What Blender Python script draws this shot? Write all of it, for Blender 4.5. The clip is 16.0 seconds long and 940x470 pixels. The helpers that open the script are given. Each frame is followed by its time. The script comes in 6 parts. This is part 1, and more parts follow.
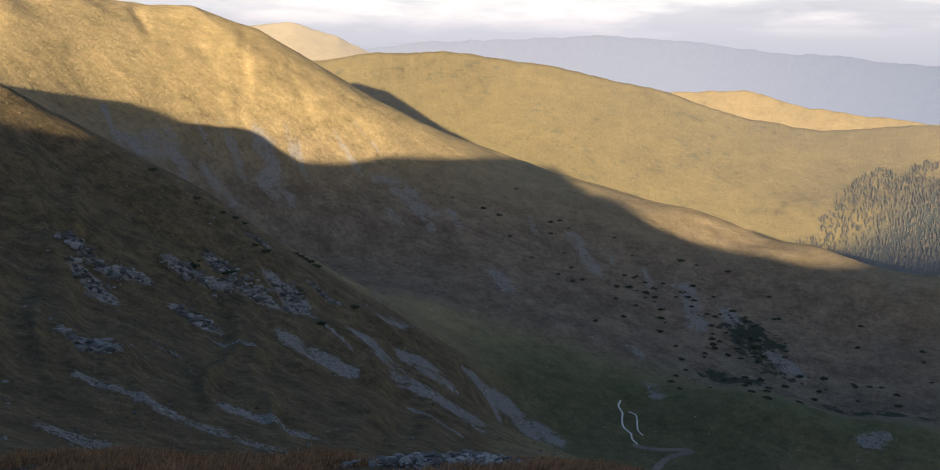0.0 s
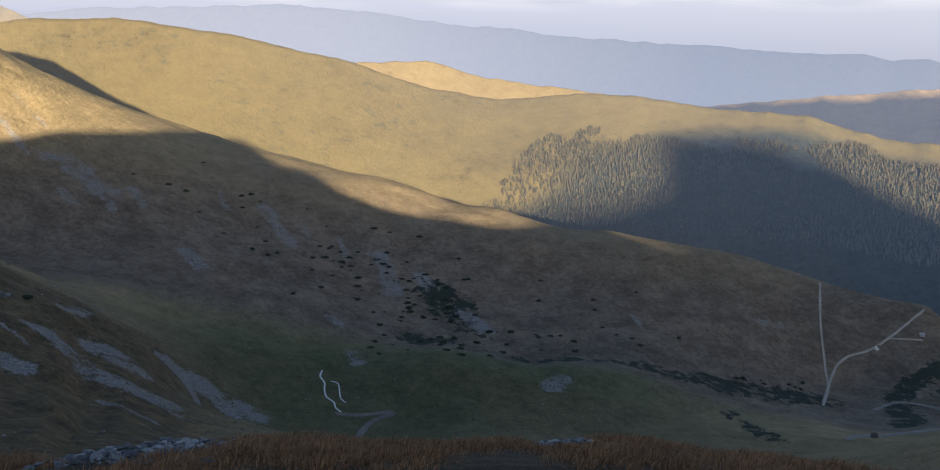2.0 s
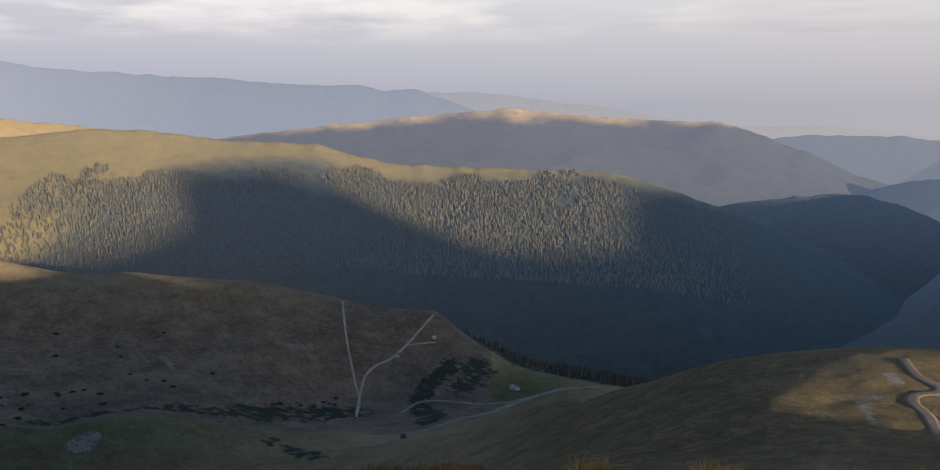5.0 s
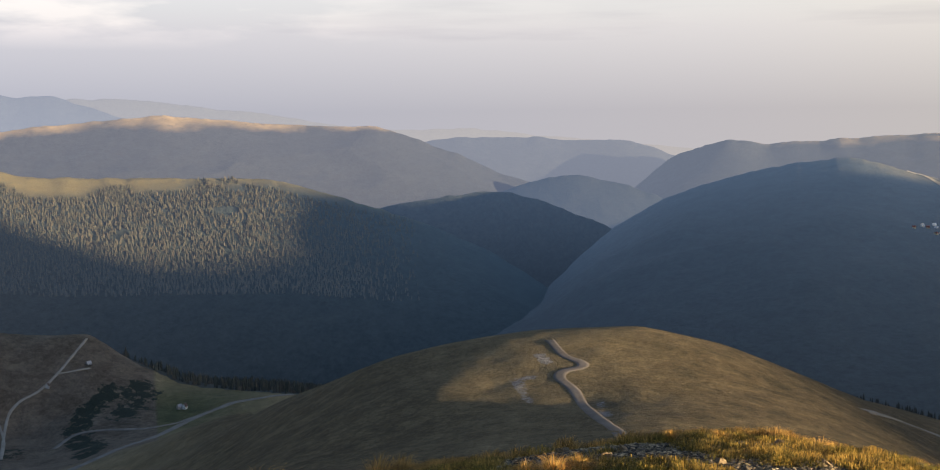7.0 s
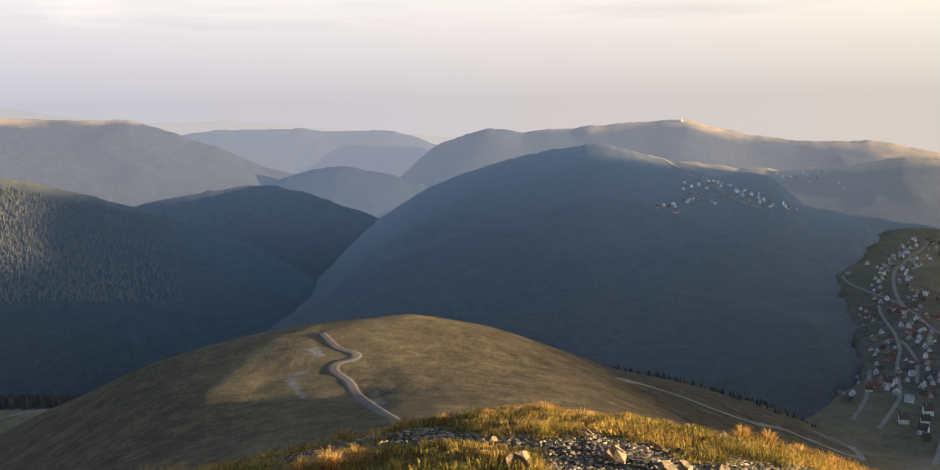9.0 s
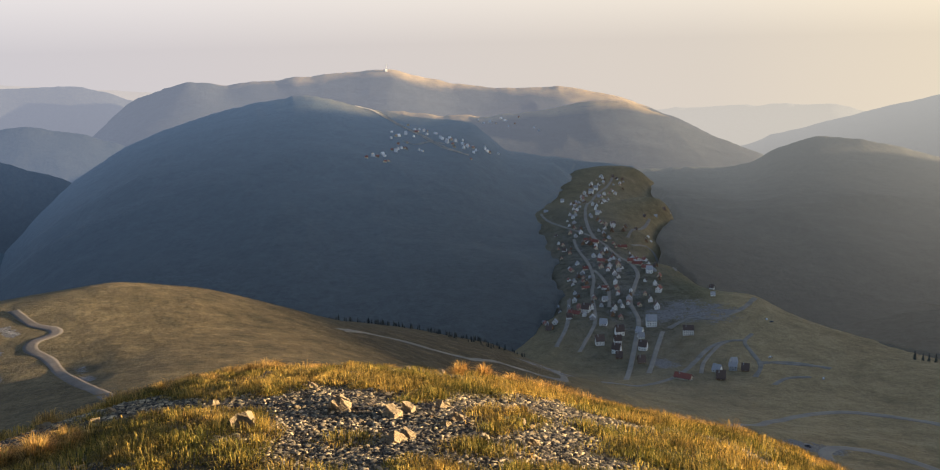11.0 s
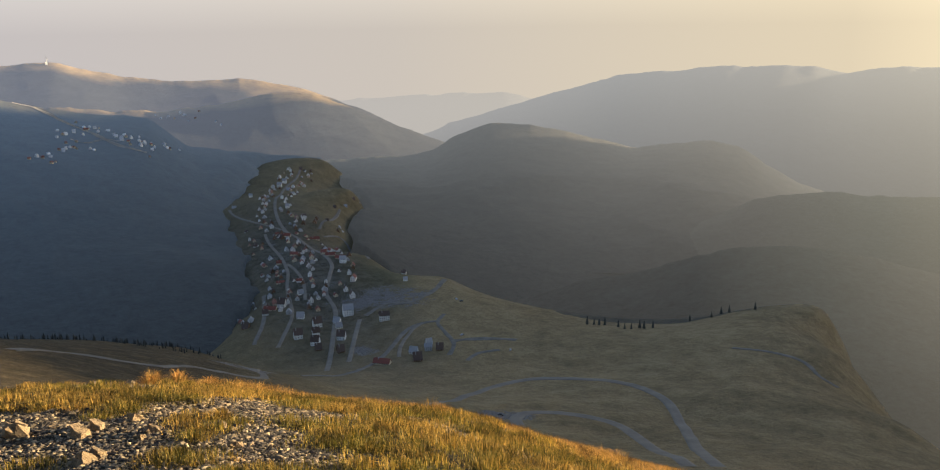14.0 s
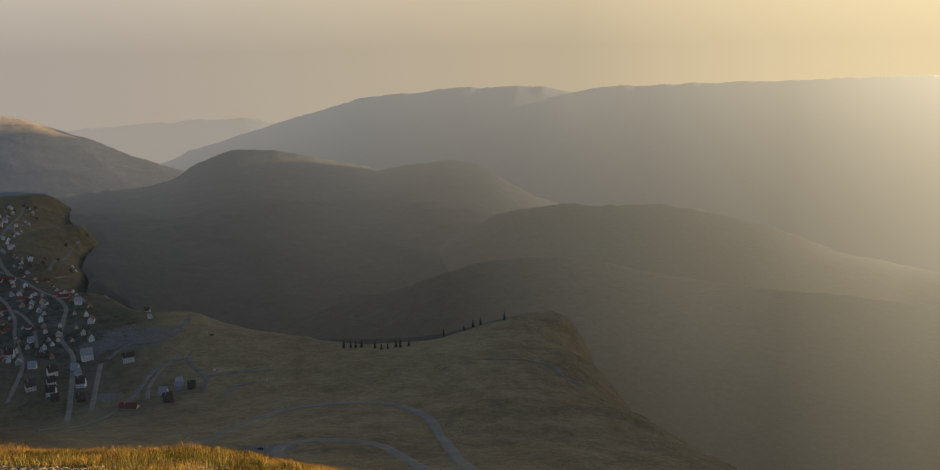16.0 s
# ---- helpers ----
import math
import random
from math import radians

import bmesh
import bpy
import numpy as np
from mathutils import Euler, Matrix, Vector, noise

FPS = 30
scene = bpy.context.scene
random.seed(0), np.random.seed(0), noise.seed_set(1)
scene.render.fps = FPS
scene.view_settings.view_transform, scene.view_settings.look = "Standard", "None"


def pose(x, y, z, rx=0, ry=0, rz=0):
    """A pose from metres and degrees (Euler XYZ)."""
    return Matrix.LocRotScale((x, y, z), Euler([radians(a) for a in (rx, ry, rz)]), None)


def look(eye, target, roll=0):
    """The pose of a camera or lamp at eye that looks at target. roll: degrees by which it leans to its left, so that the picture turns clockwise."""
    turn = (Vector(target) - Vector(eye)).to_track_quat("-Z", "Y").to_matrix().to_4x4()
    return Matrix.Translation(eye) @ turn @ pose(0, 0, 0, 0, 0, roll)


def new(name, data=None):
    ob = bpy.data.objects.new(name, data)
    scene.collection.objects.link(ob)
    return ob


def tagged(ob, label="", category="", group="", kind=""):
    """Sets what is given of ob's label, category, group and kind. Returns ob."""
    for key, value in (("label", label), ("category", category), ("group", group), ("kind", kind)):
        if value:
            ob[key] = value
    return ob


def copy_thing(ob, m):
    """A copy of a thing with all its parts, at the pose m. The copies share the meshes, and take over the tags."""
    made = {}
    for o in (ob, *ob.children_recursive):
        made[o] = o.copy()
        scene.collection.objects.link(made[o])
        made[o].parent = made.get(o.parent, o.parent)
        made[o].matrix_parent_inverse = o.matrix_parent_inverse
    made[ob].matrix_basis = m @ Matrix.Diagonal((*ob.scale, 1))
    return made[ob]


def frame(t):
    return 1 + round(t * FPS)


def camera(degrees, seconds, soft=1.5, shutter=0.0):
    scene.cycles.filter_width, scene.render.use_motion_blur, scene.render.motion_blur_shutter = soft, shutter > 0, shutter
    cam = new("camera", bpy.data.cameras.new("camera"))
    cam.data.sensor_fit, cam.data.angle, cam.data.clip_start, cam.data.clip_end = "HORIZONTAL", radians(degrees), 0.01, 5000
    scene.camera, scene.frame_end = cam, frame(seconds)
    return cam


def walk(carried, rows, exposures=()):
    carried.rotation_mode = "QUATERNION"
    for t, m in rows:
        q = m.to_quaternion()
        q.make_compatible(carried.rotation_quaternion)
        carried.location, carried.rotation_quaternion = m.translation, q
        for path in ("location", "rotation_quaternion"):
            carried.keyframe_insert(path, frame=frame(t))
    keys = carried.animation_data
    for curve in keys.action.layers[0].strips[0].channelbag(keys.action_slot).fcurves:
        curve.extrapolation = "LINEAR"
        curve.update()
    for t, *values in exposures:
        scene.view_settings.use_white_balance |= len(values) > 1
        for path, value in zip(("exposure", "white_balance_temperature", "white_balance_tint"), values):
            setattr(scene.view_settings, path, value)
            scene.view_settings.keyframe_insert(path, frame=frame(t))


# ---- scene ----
from mathutils.bvhtree import BVHTree

# ---------- camera: it turns on the spot at eye height on a summit ----------
cam = camera(52.14, 16.0, soft=1.1)
PATH = [
    (0.0, pose(0, 0, 0, 81.50, -0.50, -0.00)),
    (0.5, pose(0, 0, 0, 80.14, -0.66, -3.17)),
    (1.0, pose(0, 0, 0, 79.54, -0.86, -7.49)),
    (1.5, pose(0, 0, 0, 79.52, -0.77, -12.82)),
    (2.0, pose(0, 0, 0, 79.95, -0.63, -18.31)),
    (2.5, pose(0, 0, 0, 80.80, -0.26, -23.23)),
    (3.0, pose(0, 0, 0, 81.48, -0.10, -27.37)),
    (3.5, pose(0, 0, 0, 81.80, -0.42, -30.78)),
    (4.0, pose(0, 0, 0, 81.82, -0.29, -35.81)),
    (4.5, pose(0, 0, 0, 81.98, -0.05, -41.55)),
    (5.0, pose(0, 0, 0, 81.91, 0.27, -46.68)),
    (7.5, pose(0, 0, 0, 82.02, 0.76, -70.76)),
    (8.0, pose(0, 0, 0, 81.84, 0.87, -74.00)),
    (8.5, pose(0, 0, 0, 81.67, 0.99, -77.13)),
    (9.0, pose(0, 0, 0, 81.33, 0.98, -80.76)),
    (9.5, pose(0, 0, 0, 80.33, 0.85, -85.26)),
    (10.0, pose(0, 0, 0, 79.29, 1.16, -90.36)),
    (12.5, pose(0, 0, 0, 77.70, 0.87, -107.15)),
    (13.0, pose(0, 0, 0, 77.53, 0.74, -110.75)),
    (13.5, pose(0, 0, 0, 77.29, 0.67, -113.76)),
    (14.0, pose(0, 0, 0, 77.26, 0.92, -116.62)),
    (14.5, pose(0, 0, 0, 77.54, 1.10, -119.68)),
    (15.0, pose(0, 0, 0, 77.96, 1.24, -123.86)),
    (15.5, pose(0, 0, 0, 78.10, 1.28, -127.78)),
    (16.0, pose(0, 0, 0, 78.36, 1.14, -131.79)),
]
walk(cam, PATH, [(0.0, 2.15, 6500, 10), (0.5, 2.38, 6150, 10), (1.0, 2.50, 5950, 10), (1.5, 2.36, 6000, 10), (2.0, 2.18, 6050, 10), (2.5, 1.94, 6100, 10), (3.5, 1.82, 6250, 10), (4.5, 1.82, 6330, 10), (5.5, 1.90, 6400, 10), (7.5, 2.06, 6480, 10), (9.5, 2.29, 6600, 10), (10.5, 2.30, 6650, 10), (12.5, 2.17, 6450, 10), (14.0, 2.06, 6500, 10), (15.0, 1.78, 6600, 10), (15.5, 1.62, 6700, 10), (16.0, 1.44, 6900, 10)])

# ---------- sky and sun ----------
SUN_AZ, SUN_EL = 188.0, 6.0


def bearing(az, el=0.0):
    """Unit vector towards a compass bearing (clockwise from +y) and height, in degrees."""
    a, e = radians(az), radians(el)
    return Vector((math.sin(a) * math.cos(e), math.cos(a) * math.cos(e), math.sin(e)))


sun_data = bpy.data.lights.new("sun", "SUN")
sun_data.energy, sun_data.angle, sun_data.color = 5.0, radians(0.6), (1.0, 0.79, 0.50)
sun = new("sun", sun_data)
sun.matrix_world = look(bearing(SUN_AZ, SUN_EL) * 100, (0, 0, 0))


class Nodes:
    """Short-hand for building a node tree."""

    def __init__(self, tree):
        self.tree = tree
        tree.nodes.clear()

    def add(self, kind, **sockets):
        n = self.tree.nodes.new(kind)
        for key, value in sockets.items():
            self.put(n, key, value)
        return n

    def put(self, n, key, value):
        key = int(key[1:]) if key[0] == "i" and key[1:].isdigit() else key.replace("_", " ")
        sock = n.inputs[key]
        if isinstance(value, bpy.types.NodeSocket):
            self.tree.links.new(value, sock)
        else:
            sock.default_value = value

    def math(self, op, a, b=0.0, clamp=False):
        n = self.tree.nodes.new("ShaderNodeMath")
        n.operation, n.use_clamp = op, clamp
        self.put(n, "i0", a), self.put(n, "i1", b)
        return n.outputs[0]

    def mix(self, fac, a, b, mode="MIX"):
        n = self.tree.nodes.new("ShaderNodeMix")
        n.data_type, n.blend_type = "RGBA", mode
        self.put(n, "i0", fac), self.put(n, "i6", a), self.put(n, "i7", b)
        return n.outputs[2]

    def ramp(self, fac, stops):
        n = self.tree.nodes.new("ShaderNodeValToRGB")
        self.put(n, "i0", fac)
        e = n.color_ramp.elements
        while len(e) < len(stops):
            e.new(0.5)
        for k, (p, c) in zip(e, stops):
            k.position = p
            k.color = c if len(c) == 4 else (*c, 1)
        return n.outputs[0]

    def noise(self, vec, scale, detail=5.0, rough=0.55, distortion=0.0):
        n = self.add("ShaderNodeTexNoise", Vector=vec, Scale=scale, Detail=detail, Roughness=rough, Distortion=distortion)
        return n.outputs[0]


world = bpy.data.worlds.new("world")
scene.world = world
world.use_nodes = True
N = Nodes(world.node_tree)
gen = N.add("ShaderNodeTexCoord").outputs["Generated"]
sky = N.add("ShaderNodeTexSky")
sky.sky_type, sky.sun_disc = "NISHITA", False
sky.sun_elevation, sky.sun_rotation = radians(SUN_EL), radians(SUN_AZ)
sky.altitude, sky.dust_density, sky.air_density = 2000, 2.0, 1.2
sky_light = N.mix(1.0, sky.outputs[0], (0.057, 0.058, 0.069, 1), "MULTIPLY")
sep = N.add("ShaderNodeSeparateXYZ", Vector=gen)
up = sep.outputs[2]
sd = bearing(SUN_AZ)
dot = N.add("ShaderNodeVectorMath", i0=gen, i1=sd)
dot.operation = "DOT_PRODUCT"
toward = N.math("MULTIPLY_ADD", dot.outputs["Value"], 0.5)
toward.node.inputs[2].default_value = 0.5
# evening haze lies along the horizon: lavender away from the sun, straw-coloured towards it
haze_low = N.ramp(toward, [(0.0, (0.107, 0.112, 0.136)), (0.35, (0.132, 0.125, 0.129)), (0.62, (0.146, 0.132, 0.117)), (0.82, (0.184, 0.157, 0.113)), (0.94, (0.310, 0.255, 0.158)), (1.0, (1.15, 0.90, 0.52))])
haze_high = N.ramp(toward, [(0.0, (0.185, 0.180, 0.190)), (0.35, (0.209, 0.199, 0.193)), (0.62, (0.239, 0.219, 0.186)), (0.82, (0.277, 0.237, 0.162)), (0.94, (0.415, 0.345, 0.215)), (1.0, (1.45, 1.14, 0.68))])
haze = N.mix(N.math("MULTIPLY", N.math("ADD", up, 0.01), 9.0, True), haze_low, haze_high)
stretch = N.add("ShaderNodeMapping", Vector=gen, Scale=(1, 1, 5.0))
puffs = N.noise(stretch.outputs[0], 6.0, 5.0, 0.55)
band = N.math("MULTIPLY", N.math("SUBTRACT", up, 0.052), 40.0, True)
near_clouds = N.ramp(toward, [(0.0, (1, 1, 1)), (0.10, (0.8, 0.8, 0.8)), (0.22, (0.12, 0.12, 0.12)), (0.40, (0, 0, 0))])
cloudy = N.math("MULTIPLY", N.math("MULTIPLY", N.ramp(puffs, [(0.42, (0, 0, 0)), (0.58, (1, 1, 1))]), band), near_clouds)
streak = N.noise(N.add("ShaderNodeMapping", Vector=gen, Scale=(1, 1, 14.0)).outputs[0], 2.6, 6.0, 0.55)
grey = N.math("MULTIPLY", N.ramp(streak, [(0.52, (0, 0, 0)), (0.66, (1, 1, 1))]), N.math("MULTIPLY", N.math("SUBTRACT", up, 0.03), 40.0, True))
haze = N.mix(N.math("MULTIPLY", grey, 0.55), haze, N.mix(1.0, haze, (0.80, 0.80, 0.84, 1), "MULTIPLY"))
haze = N.mix(N.math("MULTIPLY", cloudy, 0.65), haze, N.mix(1.0, haze, (1.7, 1.58, 1.42, 1), "MULTIPLY"))
full = N.mix(N.ramp(up, [(0.07, (0, 0, 0)), (0.35, (1, 1, 1))]), haze, sky_light)
N.add("ShaderNodeOutputWorld", Surface=N.add("ShaderNodeBackground", Color=full, Strength=1.0).outputs[0])


# ---------- materials ----------
def material(name):
    m = bpy.data.materials.new(name)
    m.use_nodes = True
    return m, Nodes(m.node_tree)


def finish(n, colour, rough=0.9, bump=None, strength=0.3, distance=1.0, glow=None, glow_strength=0.0, spec=0.2):
    b = n.add("ShaderNodeBsdfPrincipled", Base_Color=colour, Roughness=rough)
    b.inputs["Specular IOR Level"].default_value = spec
    if bump is not None:
        k = n.add("ShaderNodeBump", Height=bump, Strength=strength, Distance=distance)
        n.tree.links.new(k.outputs[0], b.inputs["Normal"])
    if glow is not None:
        n.put(b, "Emission_Color", glow)
        b.inputs["Emission Strength"].default_value = glow_strength
    n.add("ShaderNodeOutputMaterial", Surface=b.outputs[0])


def attribute(n, name):
    a = n.add("ShaderNodeAttribute")
    a.attribute_name = name
    return a.outputs["Fac"]


GROUND, n = material("mountain_ground")
pos = n.add("ShaderNodeNewGeometry").outputs["Position"]
broad, mid, fine = n.noise(pos, 0.006, 6), n.noise(pos, 0.04, 8, 0.7), n.noise(pos, 0.5, 8, 0.75)
terraces = n.noise(n.add("ShaderNodeMapping", Vector=pos, Scale=(0.02, 0.02, 0.22)).outputs[0], 1.0, 6, 0.7, 0.4)
grit = n.noise(pos, 14.0, 4, 0.7)
streaks = n.noise(n.add("ShaderNodeMapping", Vector=pos, Rotation=(0, 0, 0.5), Scale=(0.022, 0.30, 0.05)).outputs[0], 1.0, 6, 0.7, 0.6)
clumps = n.noise(pos, 0.17, 9, 0.82)
tone = n.math("ADD", n.math("ADD", n.math("MULTIPLY", broad, 0.16), n.math("ADD", n.math("MULTIPLY", mid, 0.28), n.math("MULTIPLY", streaks, 0.06))), n.math("ADD", n.math("MULTIPLY", terraces, 0.08), n.math("ADD", n.math("MULTIPLY", fine, 0.12), n.math("MULTIPLY", clumps, 0.30))))
grass = n.ramp(tone, [(0.39, (0.100, 0.078, 0.042)), (0.46, (0.220, 0.172, 0.090)), (0.53, (0.305, 0.234, 0.124)), (0.60, (0.430, 0.332, 0.186))])
green = n.ramp(n.math("ADD", n.math("MULTIPLY", mid, 0.5), n.math("MULTIPLY", clumps, 0.5)), [(0.38, (0.040, 0.052, 0.020)), (0.50, (0.078, 0.092, 0.038)), (0.62, (0.128, 0.128, 0.060))])
col = n.mix(n.math("MULTIPLY", attribute(n, "green"), 0.9), grass, green)
# mauve puts the spur's shade and haze into the ground colour
mauve = n.ramp(n.math("ADD", n.math("MULTIPLY", n.noise(pos, 0.03, 8, 0.7), 0.5), n.math("MULTIPLY", clumps, 0.5)), [(0.40, (0.072, 0.057, 0.046)), (0.50, (0.152, 0.118, 0.091)), (0.60, (0.245, 0.190, 0.142))])
col = n.mix(attribute(n, "mauve"), col, mauve)
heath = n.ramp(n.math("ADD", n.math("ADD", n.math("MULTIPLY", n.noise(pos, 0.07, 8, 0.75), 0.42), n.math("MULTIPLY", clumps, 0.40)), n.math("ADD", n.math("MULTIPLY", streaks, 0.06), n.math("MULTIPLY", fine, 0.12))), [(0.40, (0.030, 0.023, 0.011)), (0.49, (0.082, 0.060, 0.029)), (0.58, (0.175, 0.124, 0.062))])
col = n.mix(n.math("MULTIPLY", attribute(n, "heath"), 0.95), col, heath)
# grass colour raised on the meadow to stand in for soft sun and haze
brightened_grass = n.ramp(tone, [(0.40, (0.155, 0.115, 0.058)), (0.50, (0.32, 0.235, 0.120)), (0.60, (0.48, 0.36, 0.196))])
col = n.mix(attribute(n, "meadow"), col, brightened_grass)
trodden = n.ramp(n.noise(pos, 0.09, 8, 0.7), [(0.38, (0.050, 0.050, 0.036)), (0.52, (0.130, 0.118, 0.088)), (0.66, (0.170, 0.156, 0.128))])
col = n.mix(n.math("MULTIPLY", attribute(n, "trodden"), 0.9), col, trodden)
turf = n.ramp(n.noise(pos, 2.2, 6, 0.7), [(0.35, (0.034, 0.029, 0.020)), (0.65, (0.092, 0.074, 0.046))])
col = n.mix(attribute(n, "summit"), col, turf)
wood = attribute(n, "forest")
ragged = n.math("ADD", wood, n.math("MULTIPLY", n.math("SUBTRACT", n.noise(pos, 0.012, 8, 0.7), 0.5), 1.3))
col = n.mix(n.ramp(ragged, [(0.42, (0, 0, 0)), (0.60, (1, 1, 1))]), col, n.mix(n.math("MULTIPLY", attribute(n, "heath"), 3.0, True), n.ramp(n.noise(pos, 0.12, 6, 0.8), [(0.3, (0.058, 0.068, 0.066)), (0.7, (0.100, 0.106, 0.094))]), n.ramp(n.noise(pos, 0.12, 6, 0.8), [(0.3, (0.082, 0.074, 0.054)), (0.7, (0.150, 0.128, 0.090))])))
bushes_here = n.math("ADD", n.math("MULTIPLY", attribute(n, "thicket"), 0.75), n.math("ADD", n.math("MULTIPLY", n.math("SUBTRACT", n.noise(pos, 0.07, 6, 0.7), 0.5), 3.4), n.math("MULTIPLY", n.math("SUBTRACT", fine, 0.5), 1.2)))
bushes_here = n.math("MULTIPLY", bushes_here, n.math("MULTIPLY", attribute(n, "thicket"), 3.0, True))
col = n.mix(n.ramp(bushes_here, [(0.50, (0, 0, 0)), (0.62, (1, 1, 1))]), col, (0.030, 0.040, 0.028, 1))
scree = attribute(n, "scree")
ragged = n.math("ADD", n.math("MULTIPLY", scree, 0.65), n.math("ADD", n.math("MULTIPLY", n.math("SUBTRACT", n.noise(pos, 0.05, 8, 0.75), 0.5), 2.0), n.math("MULTIPLY", n.math("SUBTRACT", fine, 0.5), 1.6)))
stone = n.ramp(n.noise(pos, 0.7, 8, 0.85), [(0.38, (0.082, 0.075, 0.072)), (0.62, (0.36, 0.335, 0.315))])
col = n.mix(n.ramp(n.math("MULTIPLY", ragged, n.math("MULTIPLY", scree, 3.0, True)), [(0.42, (0, 0, 0)), (0.60, (1, 1, 1))]), col, stone)
tufty = n.noise(pos, 0.9, 6, 0.8, 0.3)
col = n.mix(n.math("MULTIPLY", n.ramp(tufty, [(0.40, (1, 1, 1)), (0.52, (0, 0, 0))]), 0.55), col, n.mix(1.0, col, (0.36, 0.34, 0.32, 1), "MULTIPLY"))
col = n.mix(n.math("MULTIPLY", n.ramp(tufty, [(0.52, (0, 0, 0)), (0.66, (1, 1, 1))]), 0.35), col, n.mix(1.0, col, (1.5, 1.45, 1.4, 1), "MULTIPLY"))
strewn = n.math("MULTIPLY", n.ramp(n.noise(pos, 0.33, 5, 0.75), [(0.62, (0, 0, 0)), (0.67, (1, 1, 1))]), n.math("MULTIPLY", n.ramp(n.noise(pos, 0.014, 4, 0.6), [(0.46, (0, 0, 0)), (0.58, (1, 1, 1))]), attribute(n, "stony")))
col = n.mix(n.math("MULTIPLY", strewn, 0.8), col, stone)
col = n.mix(n.math("MULTIPLY", n.math("SUBTRACT", grit, 0.40), 1.2, True), col, n.mix(0.5, col, (0.03, 0.024, 0.015, 1)))
h = n.math("ADD", n.math("ADD", n.math("MULTIPLY", mid, 3.5), n.math("MULTIPLY", clumps, 1.6)), n.math("ADD", n.math("MULTIPLY", fine, 0.6), n.math("MULTIPLY", terraces, 0.35)))
finish(n, col, 0.95, h, 0.7, 1.0)


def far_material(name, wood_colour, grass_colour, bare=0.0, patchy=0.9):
    """A far hillside whose evening haze is painted in as its own emission."""
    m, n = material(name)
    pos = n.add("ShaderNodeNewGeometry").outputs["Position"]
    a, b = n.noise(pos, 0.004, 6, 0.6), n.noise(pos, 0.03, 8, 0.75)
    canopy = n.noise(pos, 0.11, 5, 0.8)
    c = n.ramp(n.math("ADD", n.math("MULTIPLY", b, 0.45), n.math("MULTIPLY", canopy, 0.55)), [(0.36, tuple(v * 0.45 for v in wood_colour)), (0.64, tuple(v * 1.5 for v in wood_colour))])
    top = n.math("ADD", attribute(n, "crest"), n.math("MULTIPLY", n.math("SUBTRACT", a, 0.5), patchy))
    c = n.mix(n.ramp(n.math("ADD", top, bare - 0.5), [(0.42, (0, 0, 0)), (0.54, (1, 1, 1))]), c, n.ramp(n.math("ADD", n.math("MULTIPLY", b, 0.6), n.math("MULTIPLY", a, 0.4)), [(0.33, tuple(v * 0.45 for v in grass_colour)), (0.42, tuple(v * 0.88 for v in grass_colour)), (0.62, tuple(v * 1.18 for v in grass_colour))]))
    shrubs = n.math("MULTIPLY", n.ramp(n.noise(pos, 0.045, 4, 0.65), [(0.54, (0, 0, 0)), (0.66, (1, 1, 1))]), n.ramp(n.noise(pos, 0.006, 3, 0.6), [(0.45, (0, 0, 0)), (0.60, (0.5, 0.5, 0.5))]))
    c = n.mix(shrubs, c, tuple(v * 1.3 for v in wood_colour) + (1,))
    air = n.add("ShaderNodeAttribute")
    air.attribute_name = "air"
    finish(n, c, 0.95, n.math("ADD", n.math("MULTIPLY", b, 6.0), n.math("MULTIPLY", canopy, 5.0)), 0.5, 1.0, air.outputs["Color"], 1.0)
    return m


# ---------- the lie of the land ----------
def lattice(ix, iy, seed):
    h = (ix.astype(np.int64) * 374761393 + iy.astype(np.int64) * 668265263 + seed * 1442695041) & 0x7FFFFFFF
    h = ((h ^ (h >> 13)) * 1274126177) & 0x7FFFFFFF
    return ((h ^ (h >> 16)) & 0xFFFFFF) / float(0xFFFFFF)


def value_noise(x, y, seed=0):
    x0, y0 = np.floor(x), np.floor(y)
    fx, fy = x - x0, y - y0
    fx, fy = fx * fx * (3 - 2 * fx), fy * fy * (3 - 2 * fy)
    a, b = lattice(x0, y0, seed), lattice(x0 + 1, y0, seed)
    c, d = lattice(x0, y0 + 1, seed), lattice(x0 + 1, y0 + 1, seed)
    return (a * (1 - fx) + b * fx) * (1 - fy) + (c * (1 - fx) + d * fx) * fy - 0.5


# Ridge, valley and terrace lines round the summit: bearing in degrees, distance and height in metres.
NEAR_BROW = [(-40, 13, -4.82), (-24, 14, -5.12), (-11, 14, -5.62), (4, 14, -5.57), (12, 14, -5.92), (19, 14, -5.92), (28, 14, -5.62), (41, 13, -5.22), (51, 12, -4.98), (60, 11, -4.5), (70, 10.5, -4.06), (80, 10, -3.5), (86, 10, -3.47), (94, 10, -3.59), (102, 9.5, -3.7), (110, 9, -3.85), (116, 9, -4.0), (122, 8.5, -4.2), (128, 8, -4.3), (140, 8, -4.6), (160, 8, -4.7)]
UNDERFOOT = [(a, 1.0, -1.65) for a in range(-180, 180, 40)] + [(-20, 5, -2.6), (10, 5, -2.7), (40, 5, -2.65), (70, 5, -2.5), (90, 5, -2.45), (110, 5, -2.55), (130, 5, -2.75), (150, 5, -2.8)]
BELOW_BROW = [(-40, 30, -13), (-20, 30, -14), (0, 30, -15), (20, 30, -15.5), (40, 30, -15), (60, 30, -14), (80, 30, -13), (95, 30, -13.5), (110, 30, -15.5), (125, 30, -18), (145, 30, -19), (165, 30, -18)]
